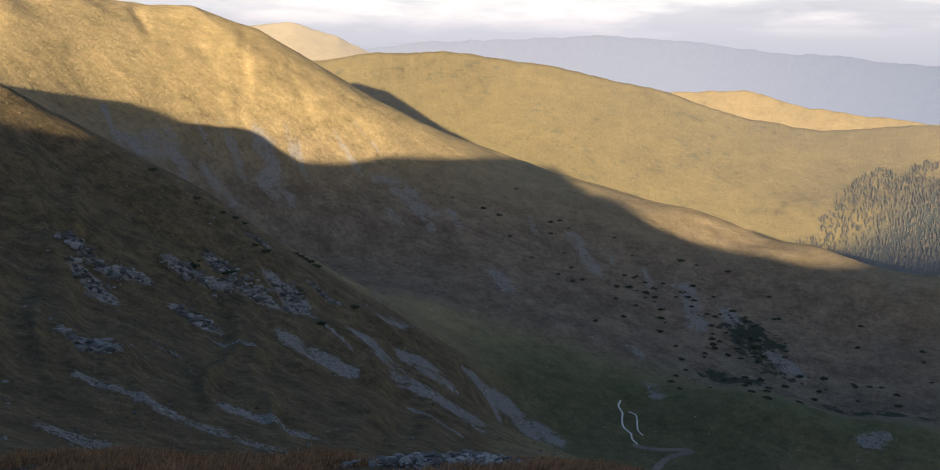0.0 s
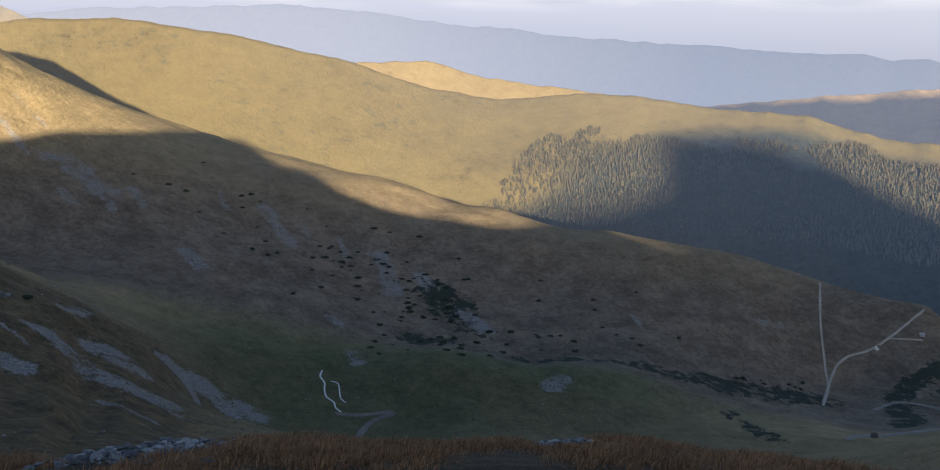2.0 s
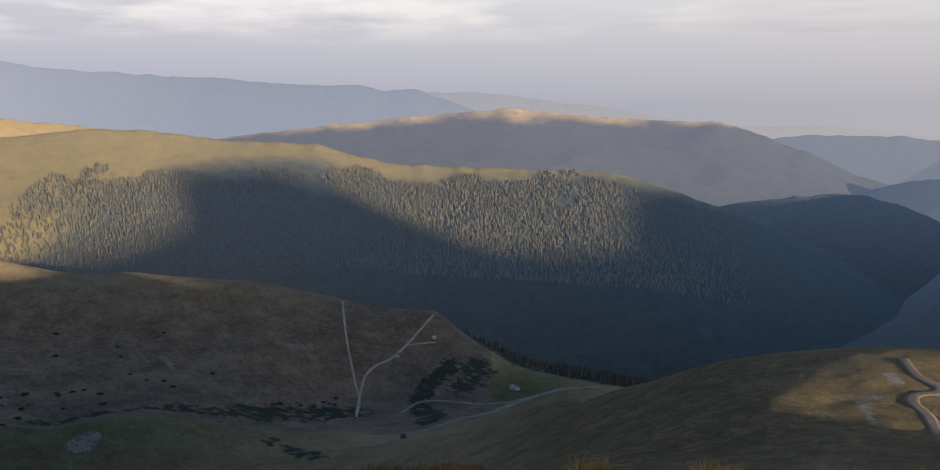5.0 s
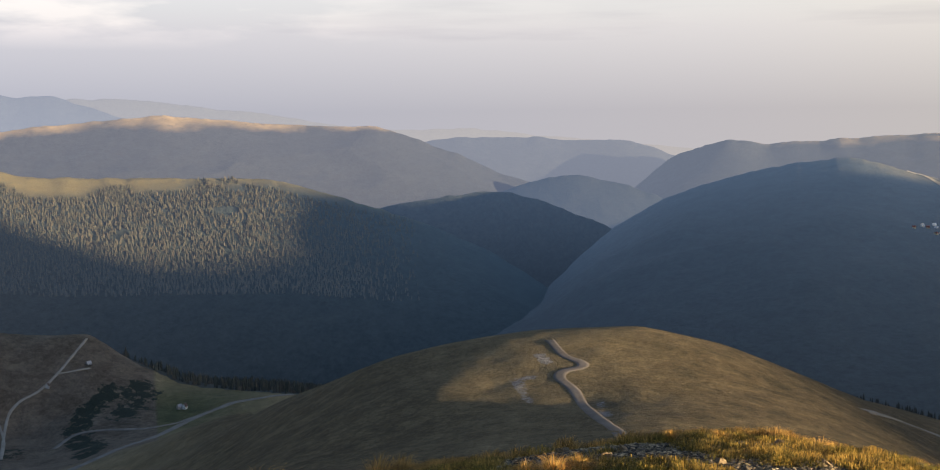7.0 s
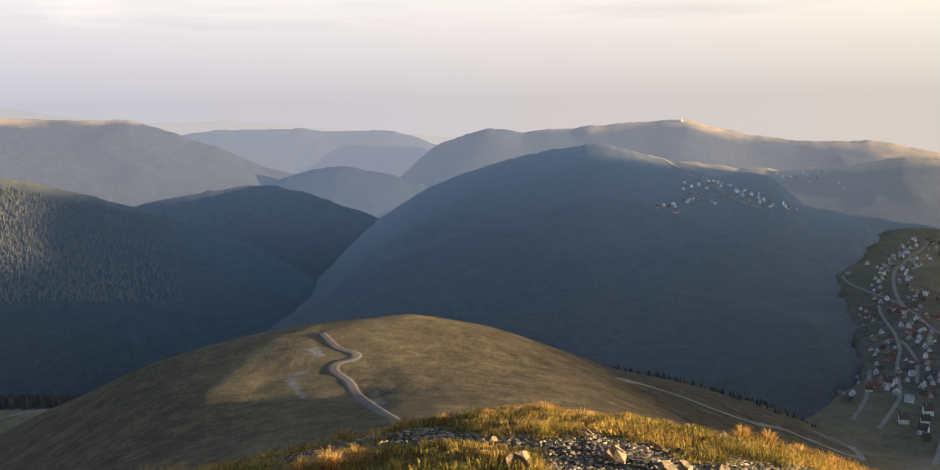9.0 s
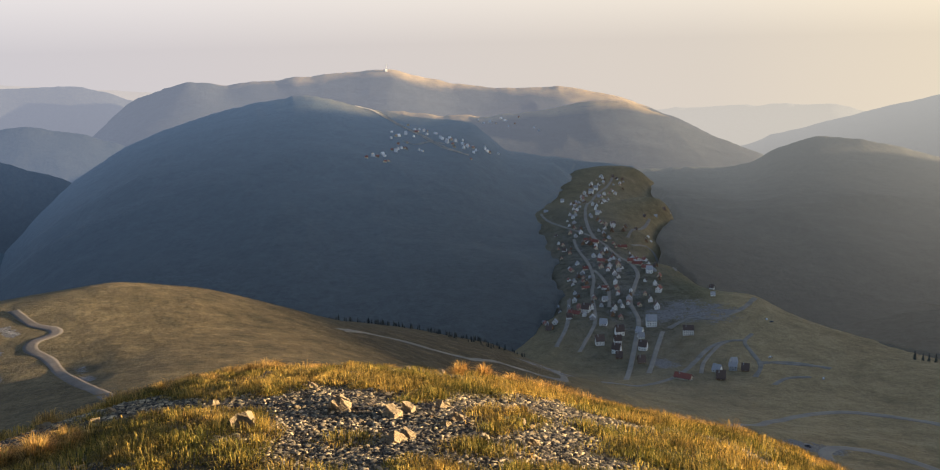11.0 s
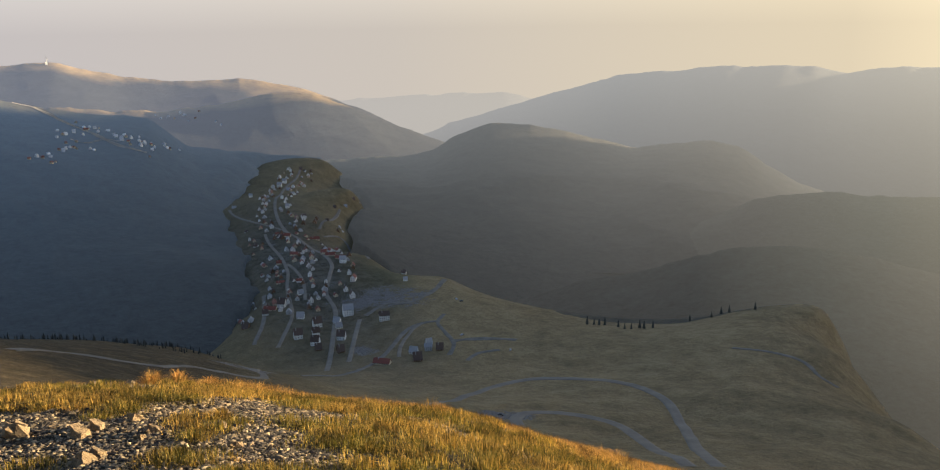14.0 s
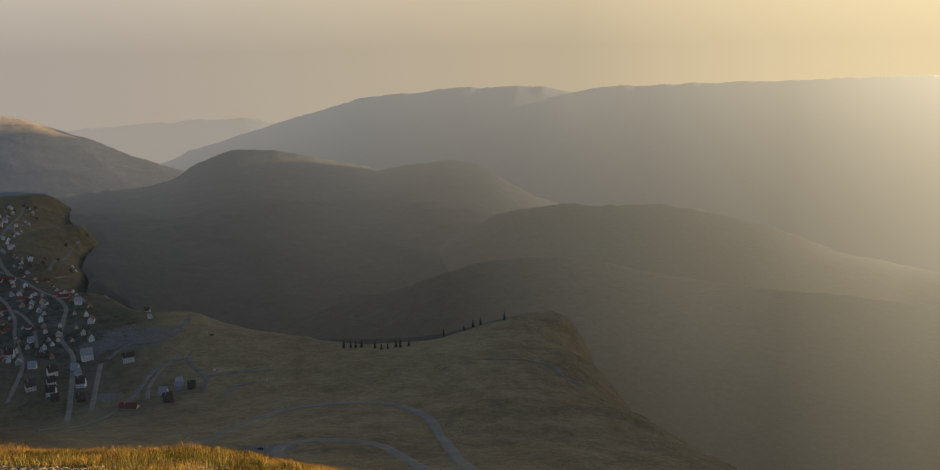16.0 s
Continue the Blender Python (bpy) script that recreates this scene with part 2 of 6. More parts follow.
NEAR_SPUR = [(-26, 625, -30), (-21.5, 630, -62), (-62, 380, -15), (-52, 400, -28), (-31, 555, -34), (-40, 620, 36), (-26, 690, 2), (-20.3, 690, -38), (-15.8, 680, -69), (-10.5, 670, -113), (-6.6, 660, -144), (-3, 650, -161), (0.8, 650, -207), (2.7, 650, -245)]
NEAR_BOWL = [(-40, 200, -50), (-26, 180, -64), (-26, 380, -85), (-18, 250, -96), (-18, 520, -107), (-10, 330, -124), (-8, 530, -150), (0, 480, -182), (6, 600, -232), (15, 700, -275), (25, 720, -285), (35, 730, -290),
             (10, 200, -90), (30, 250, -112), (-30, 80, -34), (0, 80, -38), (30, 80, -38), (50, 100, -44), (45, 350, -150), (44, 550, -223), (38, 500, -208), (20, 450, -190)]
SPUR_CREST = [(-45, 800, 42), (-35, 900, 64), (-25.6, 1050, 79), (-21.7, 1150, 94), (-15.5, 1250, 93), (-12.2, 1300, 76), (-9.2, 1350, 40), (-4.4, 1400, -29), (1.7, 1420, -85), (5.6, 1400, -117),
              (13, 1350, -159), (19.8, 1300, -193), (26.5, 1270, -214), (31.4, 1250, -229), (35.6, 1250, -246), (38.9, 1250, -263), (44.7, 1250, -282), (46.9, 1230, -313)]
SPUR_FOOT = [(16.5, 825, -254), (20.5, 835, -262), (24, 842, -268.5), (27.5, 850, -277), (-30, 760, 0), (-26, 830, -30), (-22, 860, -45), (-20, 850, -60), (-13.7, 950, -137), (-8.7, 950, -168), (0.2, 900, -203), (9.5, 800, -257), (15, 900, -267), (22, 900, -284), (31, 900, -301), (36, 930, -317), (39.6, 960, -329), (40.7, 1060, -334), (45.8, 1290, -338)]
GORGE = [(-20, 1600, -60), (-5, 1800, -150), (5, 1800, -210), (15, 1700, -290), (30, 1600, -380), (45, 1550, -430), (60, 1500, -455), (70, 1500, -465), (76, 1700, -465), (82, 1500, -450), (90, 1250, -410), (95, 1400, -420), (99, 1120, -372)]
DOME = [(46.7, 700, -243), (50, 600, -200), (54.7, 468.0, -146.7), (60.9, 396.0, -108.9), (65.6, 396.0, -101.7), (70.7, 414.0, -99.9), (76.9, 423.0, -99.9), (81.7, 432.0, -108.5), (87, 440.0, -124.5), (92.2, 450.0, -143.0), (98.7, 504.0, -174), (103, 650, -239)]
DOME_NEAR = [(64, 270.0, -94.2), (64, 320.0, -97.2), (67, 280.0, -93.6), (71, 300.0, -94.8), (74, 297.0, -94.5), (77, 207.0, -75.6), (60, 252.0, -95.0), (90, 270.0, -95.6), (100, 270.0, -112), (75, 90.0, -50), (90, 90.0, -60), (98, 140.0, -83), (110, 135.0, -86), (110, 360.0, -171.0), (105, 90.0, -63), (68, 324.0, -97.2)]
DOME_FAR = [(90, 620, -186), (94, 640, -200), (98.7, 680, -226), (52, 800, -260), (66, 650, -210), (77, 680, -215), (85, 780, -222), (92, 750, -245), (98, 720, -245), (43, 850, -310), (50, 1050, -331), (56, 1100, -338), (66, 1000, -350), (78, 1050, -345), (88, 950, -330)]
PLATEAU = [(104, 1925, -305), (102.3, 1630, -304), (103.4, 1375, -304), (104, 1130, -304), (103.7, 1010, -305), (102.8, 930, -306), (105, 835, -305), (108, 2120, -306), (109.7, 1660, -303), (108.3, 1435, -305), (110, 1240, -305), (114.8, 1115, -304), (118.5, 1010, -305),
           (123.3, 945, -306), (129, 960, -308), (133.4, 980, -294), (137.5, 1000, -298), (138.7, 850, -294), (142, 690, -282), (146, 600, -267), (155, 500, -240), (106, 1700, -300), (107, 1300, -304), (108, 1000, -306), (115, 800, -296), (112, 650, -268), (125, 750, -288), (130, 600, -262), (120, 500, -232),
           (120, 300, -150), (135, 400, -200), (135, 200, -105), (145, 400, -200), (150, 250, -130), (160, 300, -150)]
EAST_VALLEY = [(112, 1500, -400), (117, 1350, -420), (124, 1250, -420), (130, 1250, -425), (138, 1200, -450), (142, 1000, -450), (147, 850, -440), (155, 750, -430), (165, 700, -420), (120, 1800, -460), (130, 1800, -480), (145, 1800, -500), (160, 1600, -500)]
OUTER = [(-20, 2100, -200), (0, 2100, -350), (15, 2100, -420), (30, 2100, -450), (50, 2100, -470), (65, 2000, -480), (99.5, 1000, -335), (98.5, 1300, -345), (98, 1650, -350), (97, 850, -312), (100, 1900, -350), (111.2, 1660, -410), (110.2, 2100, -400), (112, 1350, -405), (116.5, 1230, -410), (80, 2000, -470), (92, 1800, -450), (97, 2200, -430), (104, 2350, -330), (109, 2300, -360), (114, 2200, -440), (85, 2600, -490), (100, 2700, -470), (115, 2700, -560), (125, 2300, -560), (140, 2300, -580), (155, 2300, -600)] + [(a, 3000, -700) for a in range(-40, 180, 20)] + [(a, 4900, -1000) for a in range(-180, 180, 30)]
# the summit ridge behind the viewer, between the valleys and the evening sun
# out of view; its heights are set by the shadow edges it casts
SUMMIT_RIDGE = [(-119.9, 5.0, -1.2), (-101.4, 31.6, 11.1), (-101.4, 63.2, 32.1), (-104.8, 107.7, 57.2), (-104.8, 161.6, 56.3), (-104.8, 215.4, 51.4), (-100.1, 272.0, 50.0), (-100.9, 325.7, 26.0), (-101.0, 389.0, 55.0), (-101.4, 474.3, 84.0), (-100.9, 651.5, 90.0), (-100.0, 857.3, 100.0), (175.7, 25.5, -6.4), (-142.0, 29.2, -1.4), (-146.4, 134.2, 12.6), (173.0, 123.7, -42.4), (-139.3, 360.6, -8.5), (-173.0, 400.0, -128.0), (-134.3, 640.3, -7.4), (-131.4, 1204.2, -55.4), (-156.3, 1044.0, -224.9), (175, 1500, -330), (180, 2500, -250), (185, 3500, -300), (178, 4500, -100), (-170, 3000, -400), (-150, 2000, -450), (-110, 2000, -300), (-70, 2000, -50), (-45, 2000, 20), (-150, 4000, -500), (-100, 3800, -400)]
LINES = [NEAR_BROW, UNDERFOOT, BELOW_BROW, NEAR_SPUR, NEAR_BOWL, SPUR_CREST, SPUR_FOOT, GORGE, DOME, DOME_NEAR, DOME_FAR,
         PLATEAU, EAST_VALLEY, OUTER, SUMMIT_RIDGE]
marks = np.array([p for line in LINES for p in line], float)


def chart(az, r):
    """Bearings in radians and distances on a log scale: the same detail at every distance."""
    return np.stack([np.sin(az), np.cos(az), np.log(r) * 0.9], -1)


def kernel(a, b):
    return np.sqrt(((a[:, None] - b[None]) ** 2).sum(-1) + 0.012 ** 2)


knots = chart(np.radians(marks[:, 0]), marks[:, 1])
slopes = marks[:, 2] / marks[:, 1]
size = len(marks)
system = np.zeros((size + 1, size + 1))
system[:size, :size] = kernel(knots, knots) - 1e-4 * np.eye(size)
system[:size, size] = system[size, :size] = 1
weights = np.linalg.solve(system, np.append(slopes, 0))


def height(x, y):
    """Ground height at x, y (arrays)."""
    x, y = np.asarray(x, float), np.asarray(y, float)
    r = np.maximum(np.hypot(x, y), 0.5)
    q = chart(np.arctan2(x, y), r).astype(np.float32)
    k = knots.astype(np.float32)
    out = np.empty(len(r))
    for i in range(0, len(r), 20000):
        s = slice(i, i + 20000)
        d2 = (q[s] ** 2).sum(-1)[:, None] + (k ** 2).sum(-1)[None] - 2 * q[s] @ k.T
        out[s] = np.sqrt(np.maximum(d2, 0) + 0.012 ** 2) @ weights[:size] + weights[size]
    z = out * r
    for wave, amp, seed in ((260, 7.0, 1), (110, 4.0, 2), (45, 2.0, 3), (18, 0.8, 4), (7, 0.14, 5), (2.6, 0.05, 6), (1.0, 0.03, 7), (0.4, 0.015, 8)):
        near = np.clip(r / (wave * 4) - 0.4, 0, 1) if wave > 8 else 1.0
        seen = np.clip(1.6 - r / (wave * 130), 0, 1)
        level = np.clip((r - 650) / 150, 0, 1) * np.clip((np.degrees(np.arctan2(x, y)) - 99) / 3, 0, 1) * (0.85 if wave > 40 else 0.4)
        dome = np.clip((np.degrees(np.arctan2(x, y)) - 44) / 6, 0, 1) * np.clip((103 - np.degrees(np.arctan2(x, y))) / 4, 0, 1) * np.clip((760 - r) / 120, 0, 1) * np.clip((r - 20) / 20, 0, 1)
        z += amp * (1 - level) * (1 - 0.86 * dome * (wave > 10)) * near * seen * 2 * value_noise(x / wave, y / wave, seed)
    # crags and gullies break the near slope
    craggy = np.clip((r - 300) / 90, 0, 1) * np.clip((665 - r) / 60, 0, 1) * np.clip((np.arctan2(x, y) - 0.02) / -0.10, 0, 1) * np.clip((np.arctan2(x, y) + 0.62) / 0.1, 0, 1)
    run = np.arctan2(x, y) * 30 + 1.6 * value_noise(x / 120, y / 120, 46)
    z += craggy * (5.5 * (np.clip(1 - 3.2 * abs(value_noise(run, r / 160, 47)), 0, 1) - 0.4) + 4.0 * np.clip(value_noise(x / 26, y / 26, 48) * 2.4, 0, 0.8))
    # shallow gullies run down the spur's face
    band = np.clip((r - 980) / 120, 0, 1) * np.clip((1330 - r) / 150, 0, 1) * np.clip((np.arctan2(x, y) - 0.75) / -0.15, 0, 1)
    lane = np.arctan2(x, y) * 34 + 2.2 * value_noise(x / 210, y / 210, 43) + 0.9 * value_noise(x / 60, y / 60, 44)
    z -= band * 5.0 * np.clip(1 - 4 * abs(value_noise(lane, r / 300, 41)), 0, 1) * (0.6 + value_noise(x / 170, y / 170, 45))
    return z


def inside(az, r, ring):
    """Which points lie inside a ring of (bearing, distance)."""
    hit = np.zeros(len(az), bool)
    for (a0, r0), (a1, r1) in zip(ring, ring[1:] + ring[:1]):
        if a0 == a1:
            continue
        cross = (az < max(a0, a1)) & (az >= min(a0, a1))
        hit ^= cross & (r < r0 + (az - a0) / (a1 - a0) * (r1 - r0))
    return hit


MEADOW = [(101.5, 820), (102.3, 930), (103.5, 1010), (104, 1130), (103.2, 1375), (101.8, 1630), (104, 1925), (105.5, 2150), (108, 2150), (109.8, 1660), (108.3, 1435), (110, 1240), (114.8, 1115),
          (118.5, 1010), (123.3, 945), (129, 960), (133.4, 980), (137.5, 1000), (138.7, 850), (142, 690), (146, 600), (155, 500), (172, 450), (172, 1), (101.5, 1)]


WEST_RIM = [(820, 101.5), (930, 102.3), (1010, 103.5), (1130, 103.8), (1375, 102.8), (1630, 101.8), (1925, 103.8), (2150, 104.5)]
EAST_RIM = [(945, 123), (1010, 118.5), (1115, 114.8), (1240, 110.4), (1435, 108.6), (1660, 110), (1900, 109.4), (2150, 108.5)]


def woods(x, y, z):
    wx, wy = x + 60 * value_noise(x / 70, y / 70, 51), y + 60 * value_noise(x / 70, y / 70, 52)
    az, r = np.degrees(np.arctan2(wx, wy)), np.hypot(wx, wy)
    el = np.degrees(np.arctan2(z, r))
    edge = np.interp(az, [40, 44, 47, 50, 56, 62, 70, 80, 86, 92, 98, 102], [1400, 1330, 1250, 1150, 1120, 900, 800, 850, 820, 720, 730, 800])
    low = (az > 43) & (az <= 101.5) & (r > edge)
    east = (az > 101.5) & (az < 136) & ~inside(az, r, MEADOW)
    top = np.interp(az, [14, 18, 22, 30, 40, 54, 56, 61, 64, 70], [-6.5, -5.2, -4.6, -4.4, -4.5, -5.0, -5.2, -6.6, -7.6, -9])
    slope = (az > 13) & (az < 72) & (r > 1450) & (el < top + 1.6 * value_noise(x / 130, y / 130, 53) + 0.8 * value_noise(x / 40, y / 40, 54))
    grass_top = (az < 66) & (r > 1500) & (el >= top)
    rim = np.radians(np.minimum(az - np.interp(r, *zip(*WEST_RIM)), np.interp(r, *zip(*EAST_RIM)) - az)) * r
    return (((low & ~grass_top) | east | slope) & ~((rim > -70) & (r > 800) & (r < 2190))).astype(float)


def mesh_from(name, verts, faces, smooth=True):
    """A mesh from arrays of corners and of equal-sided faces."""
    me = bpy.data.meshes.new(name)
    verts, faces = np.ascontiguousarray(verts, np.float32), np.ascontiguousarray(faces, np.int32)
    me.vertices.add(len(verts))
    me.vertices.foreach_set("co", verts.ravel())
    me.loops.add(faces.size)
    me.loops.foreach_set("vertex_index", faces.ravel())
    me.polygons.add(len(faces))
    me.polygons.foreach_set("loop_start", np.arange(0, faces.size, faces.shape[1], dtype=np.int32))
    me.polygons.foreach_set("use_smooth", np.full(len(faces), smooth))
    me.update(calc_edges=True)
    return me


def paint(me, name, values):
    values = np.ascontiguousarray(values, np.float32)
    if values.ndim == 2:
        a = me.attributes.new(name, "FLOAT_COLOR", "POINT")
        a.data.foreach_set("color", np.column_stack([values, np.ones(len(values), np.float32)]).ravel())
    else:
        a = me.attributes.new(name, "FLOAT", "POINT")
        a.data.foreach_set("value", values)


def quads(rows, cols, wrap=False):
    i, j = np.meshgrid(np.arange(rows - 1), np.arange(cols if wrap else cols - 1), indexing="ij")
    k = (j + 1) % cols
    return np.stack([i * cols + j, (i + 1) * cols + j, (i + 1) * cols + k, i * cols + k], -1).reshape(-1, 4)


bearings = np.concatenate([np.arange(-45, 165, 0.2), np.arange(165, 315, 1.5)])
ranges = np.concatenate([[0.02, 0.3], np.geomspace(0.6, 16, 90)[:-1], np.geomspace(16, 250, 60)[:-1], np.geomspace(250, 2700, 300)[:-1], np.geomspace(2700, 4900, 12)])
AZ, RR = np.meshgrid(np.radians(bearings), ranges)
gx, gy = (RR * np.sin(AZ)).ravel(), (RR * np.cos(AZ)).ravel()
gz = height(gx, gy)
wood_mask = woods(gx, gy, gz)
me = mesh_from("ground", np.stack([gx, gy, gz], -1), quads(len(ranges), len(bearings), True)[:, ::-1])
paint(me, "forest", wood_mask)
az_deg, r_all = np.degrees(np.arctan2(gx, gy)), np.hypot(gx, gy)
paint(me, "green", np.clip(1 - abs(az_deg - 28) / 14, 0, 1) * (r_all > 600) * (r_all < 930))
paint(me, "scree", np.zeros(len(gx)))
paint(me, "thicket", np.zeros(len(gx)))
paint(me, "trodden", np.zeros(len(gx)))
# brown heath on the near slope
brown_mask = np.clip((8 - az_deg) / 8, 0, 1) * np.clip((r_all - 40) / 60, 0, 1) * np.clip((760 - r_all) / 60, 0, 1)
# the dome is browned by bearing, less round bearing 69
brown_mask = np.maximum(brown_mask, np.interp(az_deg, [46, 52, 62, 69, 75, 80, 86, 100, 107], [0.3, 0.85, 0.8, 0.6, 0.75, 0.95, 1.0, 1.0, 0.3]) * (r_all < 800))
# the spur's face below its sunlit crest, where the shade tint is painted
spur_low = np.clip(1.15 - (gz + np.interp(az_deg, [-30, -10, 10, 30, 45], [80, 130, 210, 275, 300])) / 90, 0, 1)
hazy_mauve_mask = 0.85 * spur_low * np.clip((r_all - 855) / 50, 0, 1) * (r_all < 1400) * (az_deg < 48) * (az_deg > -60)
brown_mask = np.maximum(brown_mask, np.where(wood_mask > 0.5, 0.4 * (az_deg > 108), np.interp(az_deg, [100, 104, 112, 120], [0.3, 0.3, 0.15, 0.0])) * (az_deg > 100) * (az_deg < 175) * (r_all > 60))
paint(me, "heath", brown_mask)
paint(me, "mauve", hazy_mauve_mask)
paint(me, "stony", np.clip((30 - az_deg) / 14, 0, 1) * np.clip((az_deg + 60) / 8, 0, 1) * np.clip((r_all - 150) / 80, 0, 1) * np.clip((1120 - r_all) / 120, 0, 1))
# where the grass is painted brighter in place of light
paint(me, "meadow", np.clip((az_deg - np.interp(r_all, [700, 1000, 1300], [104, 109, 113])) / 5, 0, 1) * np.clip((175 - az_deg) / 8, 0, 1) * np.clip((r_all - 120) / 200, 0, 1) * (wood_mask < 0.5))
paint(me, "summit", np.clip(1.6 - r_all / 30, 0, 1))
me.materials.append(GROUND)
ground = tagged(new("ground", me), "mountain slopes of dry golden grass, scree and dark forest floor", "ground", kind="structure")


# ---------- far hills ----------
def off_the_saddle(x, y, z):
    """Hillsides drop away where the village saddle lies between them."""
    az, r = np.degrees(np.arctan2(x, y)), np.hypot(x, y)
    west, east = np.interp(r, *zip(*WEST_RIM)), np.interp(r, *zip(*EAST_RIM))
    within = np.radians(np.minimum(az - west, east - az)) * r + 36 * value_noise(x / 90, y / 90, 81) + 18 * value_noise(x / 34, y / 34, 82)
    for far, wide, level in ((60, 58, -309), (8, 14, -350)):
        k = np.clip((within + far) / wide, 0, 1) * np.clip((2190 - r) / 60, 0, 1)
        z = z + (np.minimum(z, level) - z) * k * k * (3 - 2 * k)
    return z


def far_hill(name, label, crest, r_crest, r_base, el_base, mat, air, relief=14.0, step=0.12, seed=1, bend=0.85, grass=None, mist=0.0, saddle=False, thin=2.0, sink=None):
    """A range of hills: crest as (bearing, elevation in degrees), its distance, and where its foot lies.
    The haze painted onto it as emission comes as (bearing, red, green, blue)."""
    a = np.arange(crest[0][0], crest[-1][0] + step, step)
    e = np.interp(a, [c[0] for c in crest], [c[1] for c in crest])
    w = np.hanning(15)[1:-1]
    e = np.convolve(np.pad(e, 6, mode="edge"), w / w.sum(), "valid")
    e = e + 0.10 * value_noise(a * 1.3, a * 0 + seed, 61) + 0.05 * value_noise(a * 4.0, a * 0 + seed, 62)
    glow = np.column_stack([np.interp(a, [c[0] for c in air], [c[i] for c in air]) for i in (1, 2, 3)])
    fall = np.concatenate([np.linspace(0, 1, 56), [1.006, 1.03, 1.08]])
    rows, tops, haze_glows = [], [], []
    edge = np.interp(a, [g[0] for g in grass], [g[1] for g in grass]) if grass else np.full(len(a), 0.5)
    crest_z = r_crest * np.tan(np.radians(e))
    foot = np.interp(a, [g[0] for g in el_base], [g[1] for g in el_base]) if isinstance(el_base, list) else np.full(len(a), float(el_base))
    for f in fall:
        r = r_base + (r_crest - r_base) * f
        z0 = r_base * np.tan(np.radians(foot))
        # below the crest the flanks round off, so that spurs and hollows do not follow the skyline
        reach = max(1, int((1 - min(f, 1.0)) * 60))
        w = np.hanning(2 * reach + 3)[1:-1]
        soft = np.convolve(np.pad(crest_z, reach, mode="edge"), w / w.sum(), "valid")
        if f <= 1:
            z = z0 + (soft - z0) * f ** bend
        else:
            z = crest_z - max(f - 1.006, 0) * r_crest * 0.6
        x, y = r * np.sin(np.radians(a)), r * np.cos(np.radians(a))
        fade = math.sin(math.pi * min(f, 1.0)) if f < 1 else 0.0
        for wave, amp in ((520, 1.3), (230, 0.6), (90, 0.22), (35, 0.08)):
            gully = 1 - abs(value_noise(x / wave + 0.4 * value_noise(x / 300, y / 300, 7), y / wave, seed)) * 4
            z = z + relief * amp * gully * 0.6 * fade
        if saddle:
            z = off_the_saddle(x, y, z)
        rows.append(np.stack([x, y, z], -1))
        tops.append(min(f, 1.0) - edge + 0.5)
        # painted haze thins towards the viewer, dims low down and thickens with mist
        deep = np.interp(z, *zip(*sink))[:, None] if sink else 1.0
        haze_glows.append(deep * glow * (min(r / r_crest, 1.0) ** thin) * (1 + mist * (1 - min(f, 1.0)) ** 0.8))
    verts, faces = np.concatenate(rows), quads(len(fall), len(a))[:, ::-1]
    me = mesh_from(name, verts, faces)
    paint(me, "crest", np.concatenate(tops))
    paint(me, "air", np.concatenate(haze_glows))
    me.materials.append(mat)
    tagged(new(name, me), label, "hill", kind="structure")
    return BVHTree.FromPolygons(verts.tolist(), faces.tolist())


WOODS_FAR = far_material("hazy_wooded_slope", (0.024, 0.028, 0.025), (0.24, 0.18, 0.09), -0.5)
BROWN_WOODS = far_material("misty_brown_woods", (0.026, 0.023, 0.017), (0.24, 0.18, 0.09), -0.5)
BLUE_FAR = far_material("distant_blue_slope", (0.009, 0.010, 0.009), (0.012, 0.012, 0.010), -0.5)
GRASS_TOP = far_material("hazy_slope_with_grassy_top", (0.024, 0.029, 0.027), (0.100, 0.080, 0.036), 0.48, 0.36)
HAZY_TOP = far_material("far_slope_with_pale_top", (0.018, 0.020, 0.020), (0.20, 0.142, 0.070), 0.48, 0.3)
GRASS_FAR = far_material("hazy_grass_ridge", (0.125, 0.098, 0.056), (0.135, 0.106, 0.06), 0.6)
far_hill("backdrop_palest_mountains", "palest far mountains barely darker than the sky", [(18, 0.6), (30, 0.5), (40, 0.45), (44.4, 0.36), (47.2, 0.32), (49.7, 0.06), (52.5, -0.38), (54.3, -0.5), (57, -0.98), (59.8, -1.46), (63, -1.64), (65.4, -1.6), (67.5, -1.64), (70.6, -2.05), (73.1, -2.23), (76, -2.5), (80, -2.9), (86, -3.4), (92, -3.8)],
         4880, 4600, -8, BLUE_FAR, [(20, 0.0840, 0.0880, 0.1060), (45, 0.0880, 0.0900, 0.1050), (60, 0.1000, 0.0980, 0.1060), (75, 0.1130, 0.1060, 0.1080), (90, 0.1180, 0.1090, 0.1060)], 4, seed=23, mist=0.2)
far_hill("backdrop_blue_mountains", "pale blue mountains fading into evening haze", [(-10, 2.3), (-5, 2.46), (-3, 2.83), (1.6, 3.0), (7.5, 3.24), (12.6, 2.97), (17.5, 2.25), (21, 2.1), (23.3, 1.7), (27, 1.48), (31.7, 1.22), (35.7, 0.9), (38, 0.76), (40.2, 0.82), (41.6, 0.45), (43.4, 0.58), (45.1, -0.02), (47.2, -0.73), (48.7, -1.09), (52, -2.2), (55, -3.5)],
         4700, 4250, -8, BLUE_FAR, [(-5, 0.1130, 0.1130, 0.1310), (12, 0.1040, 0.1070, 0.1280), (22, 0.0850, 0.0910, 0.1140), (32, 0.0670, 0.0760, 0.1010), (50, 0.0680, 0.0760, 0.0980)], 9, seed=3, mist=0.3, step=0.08)
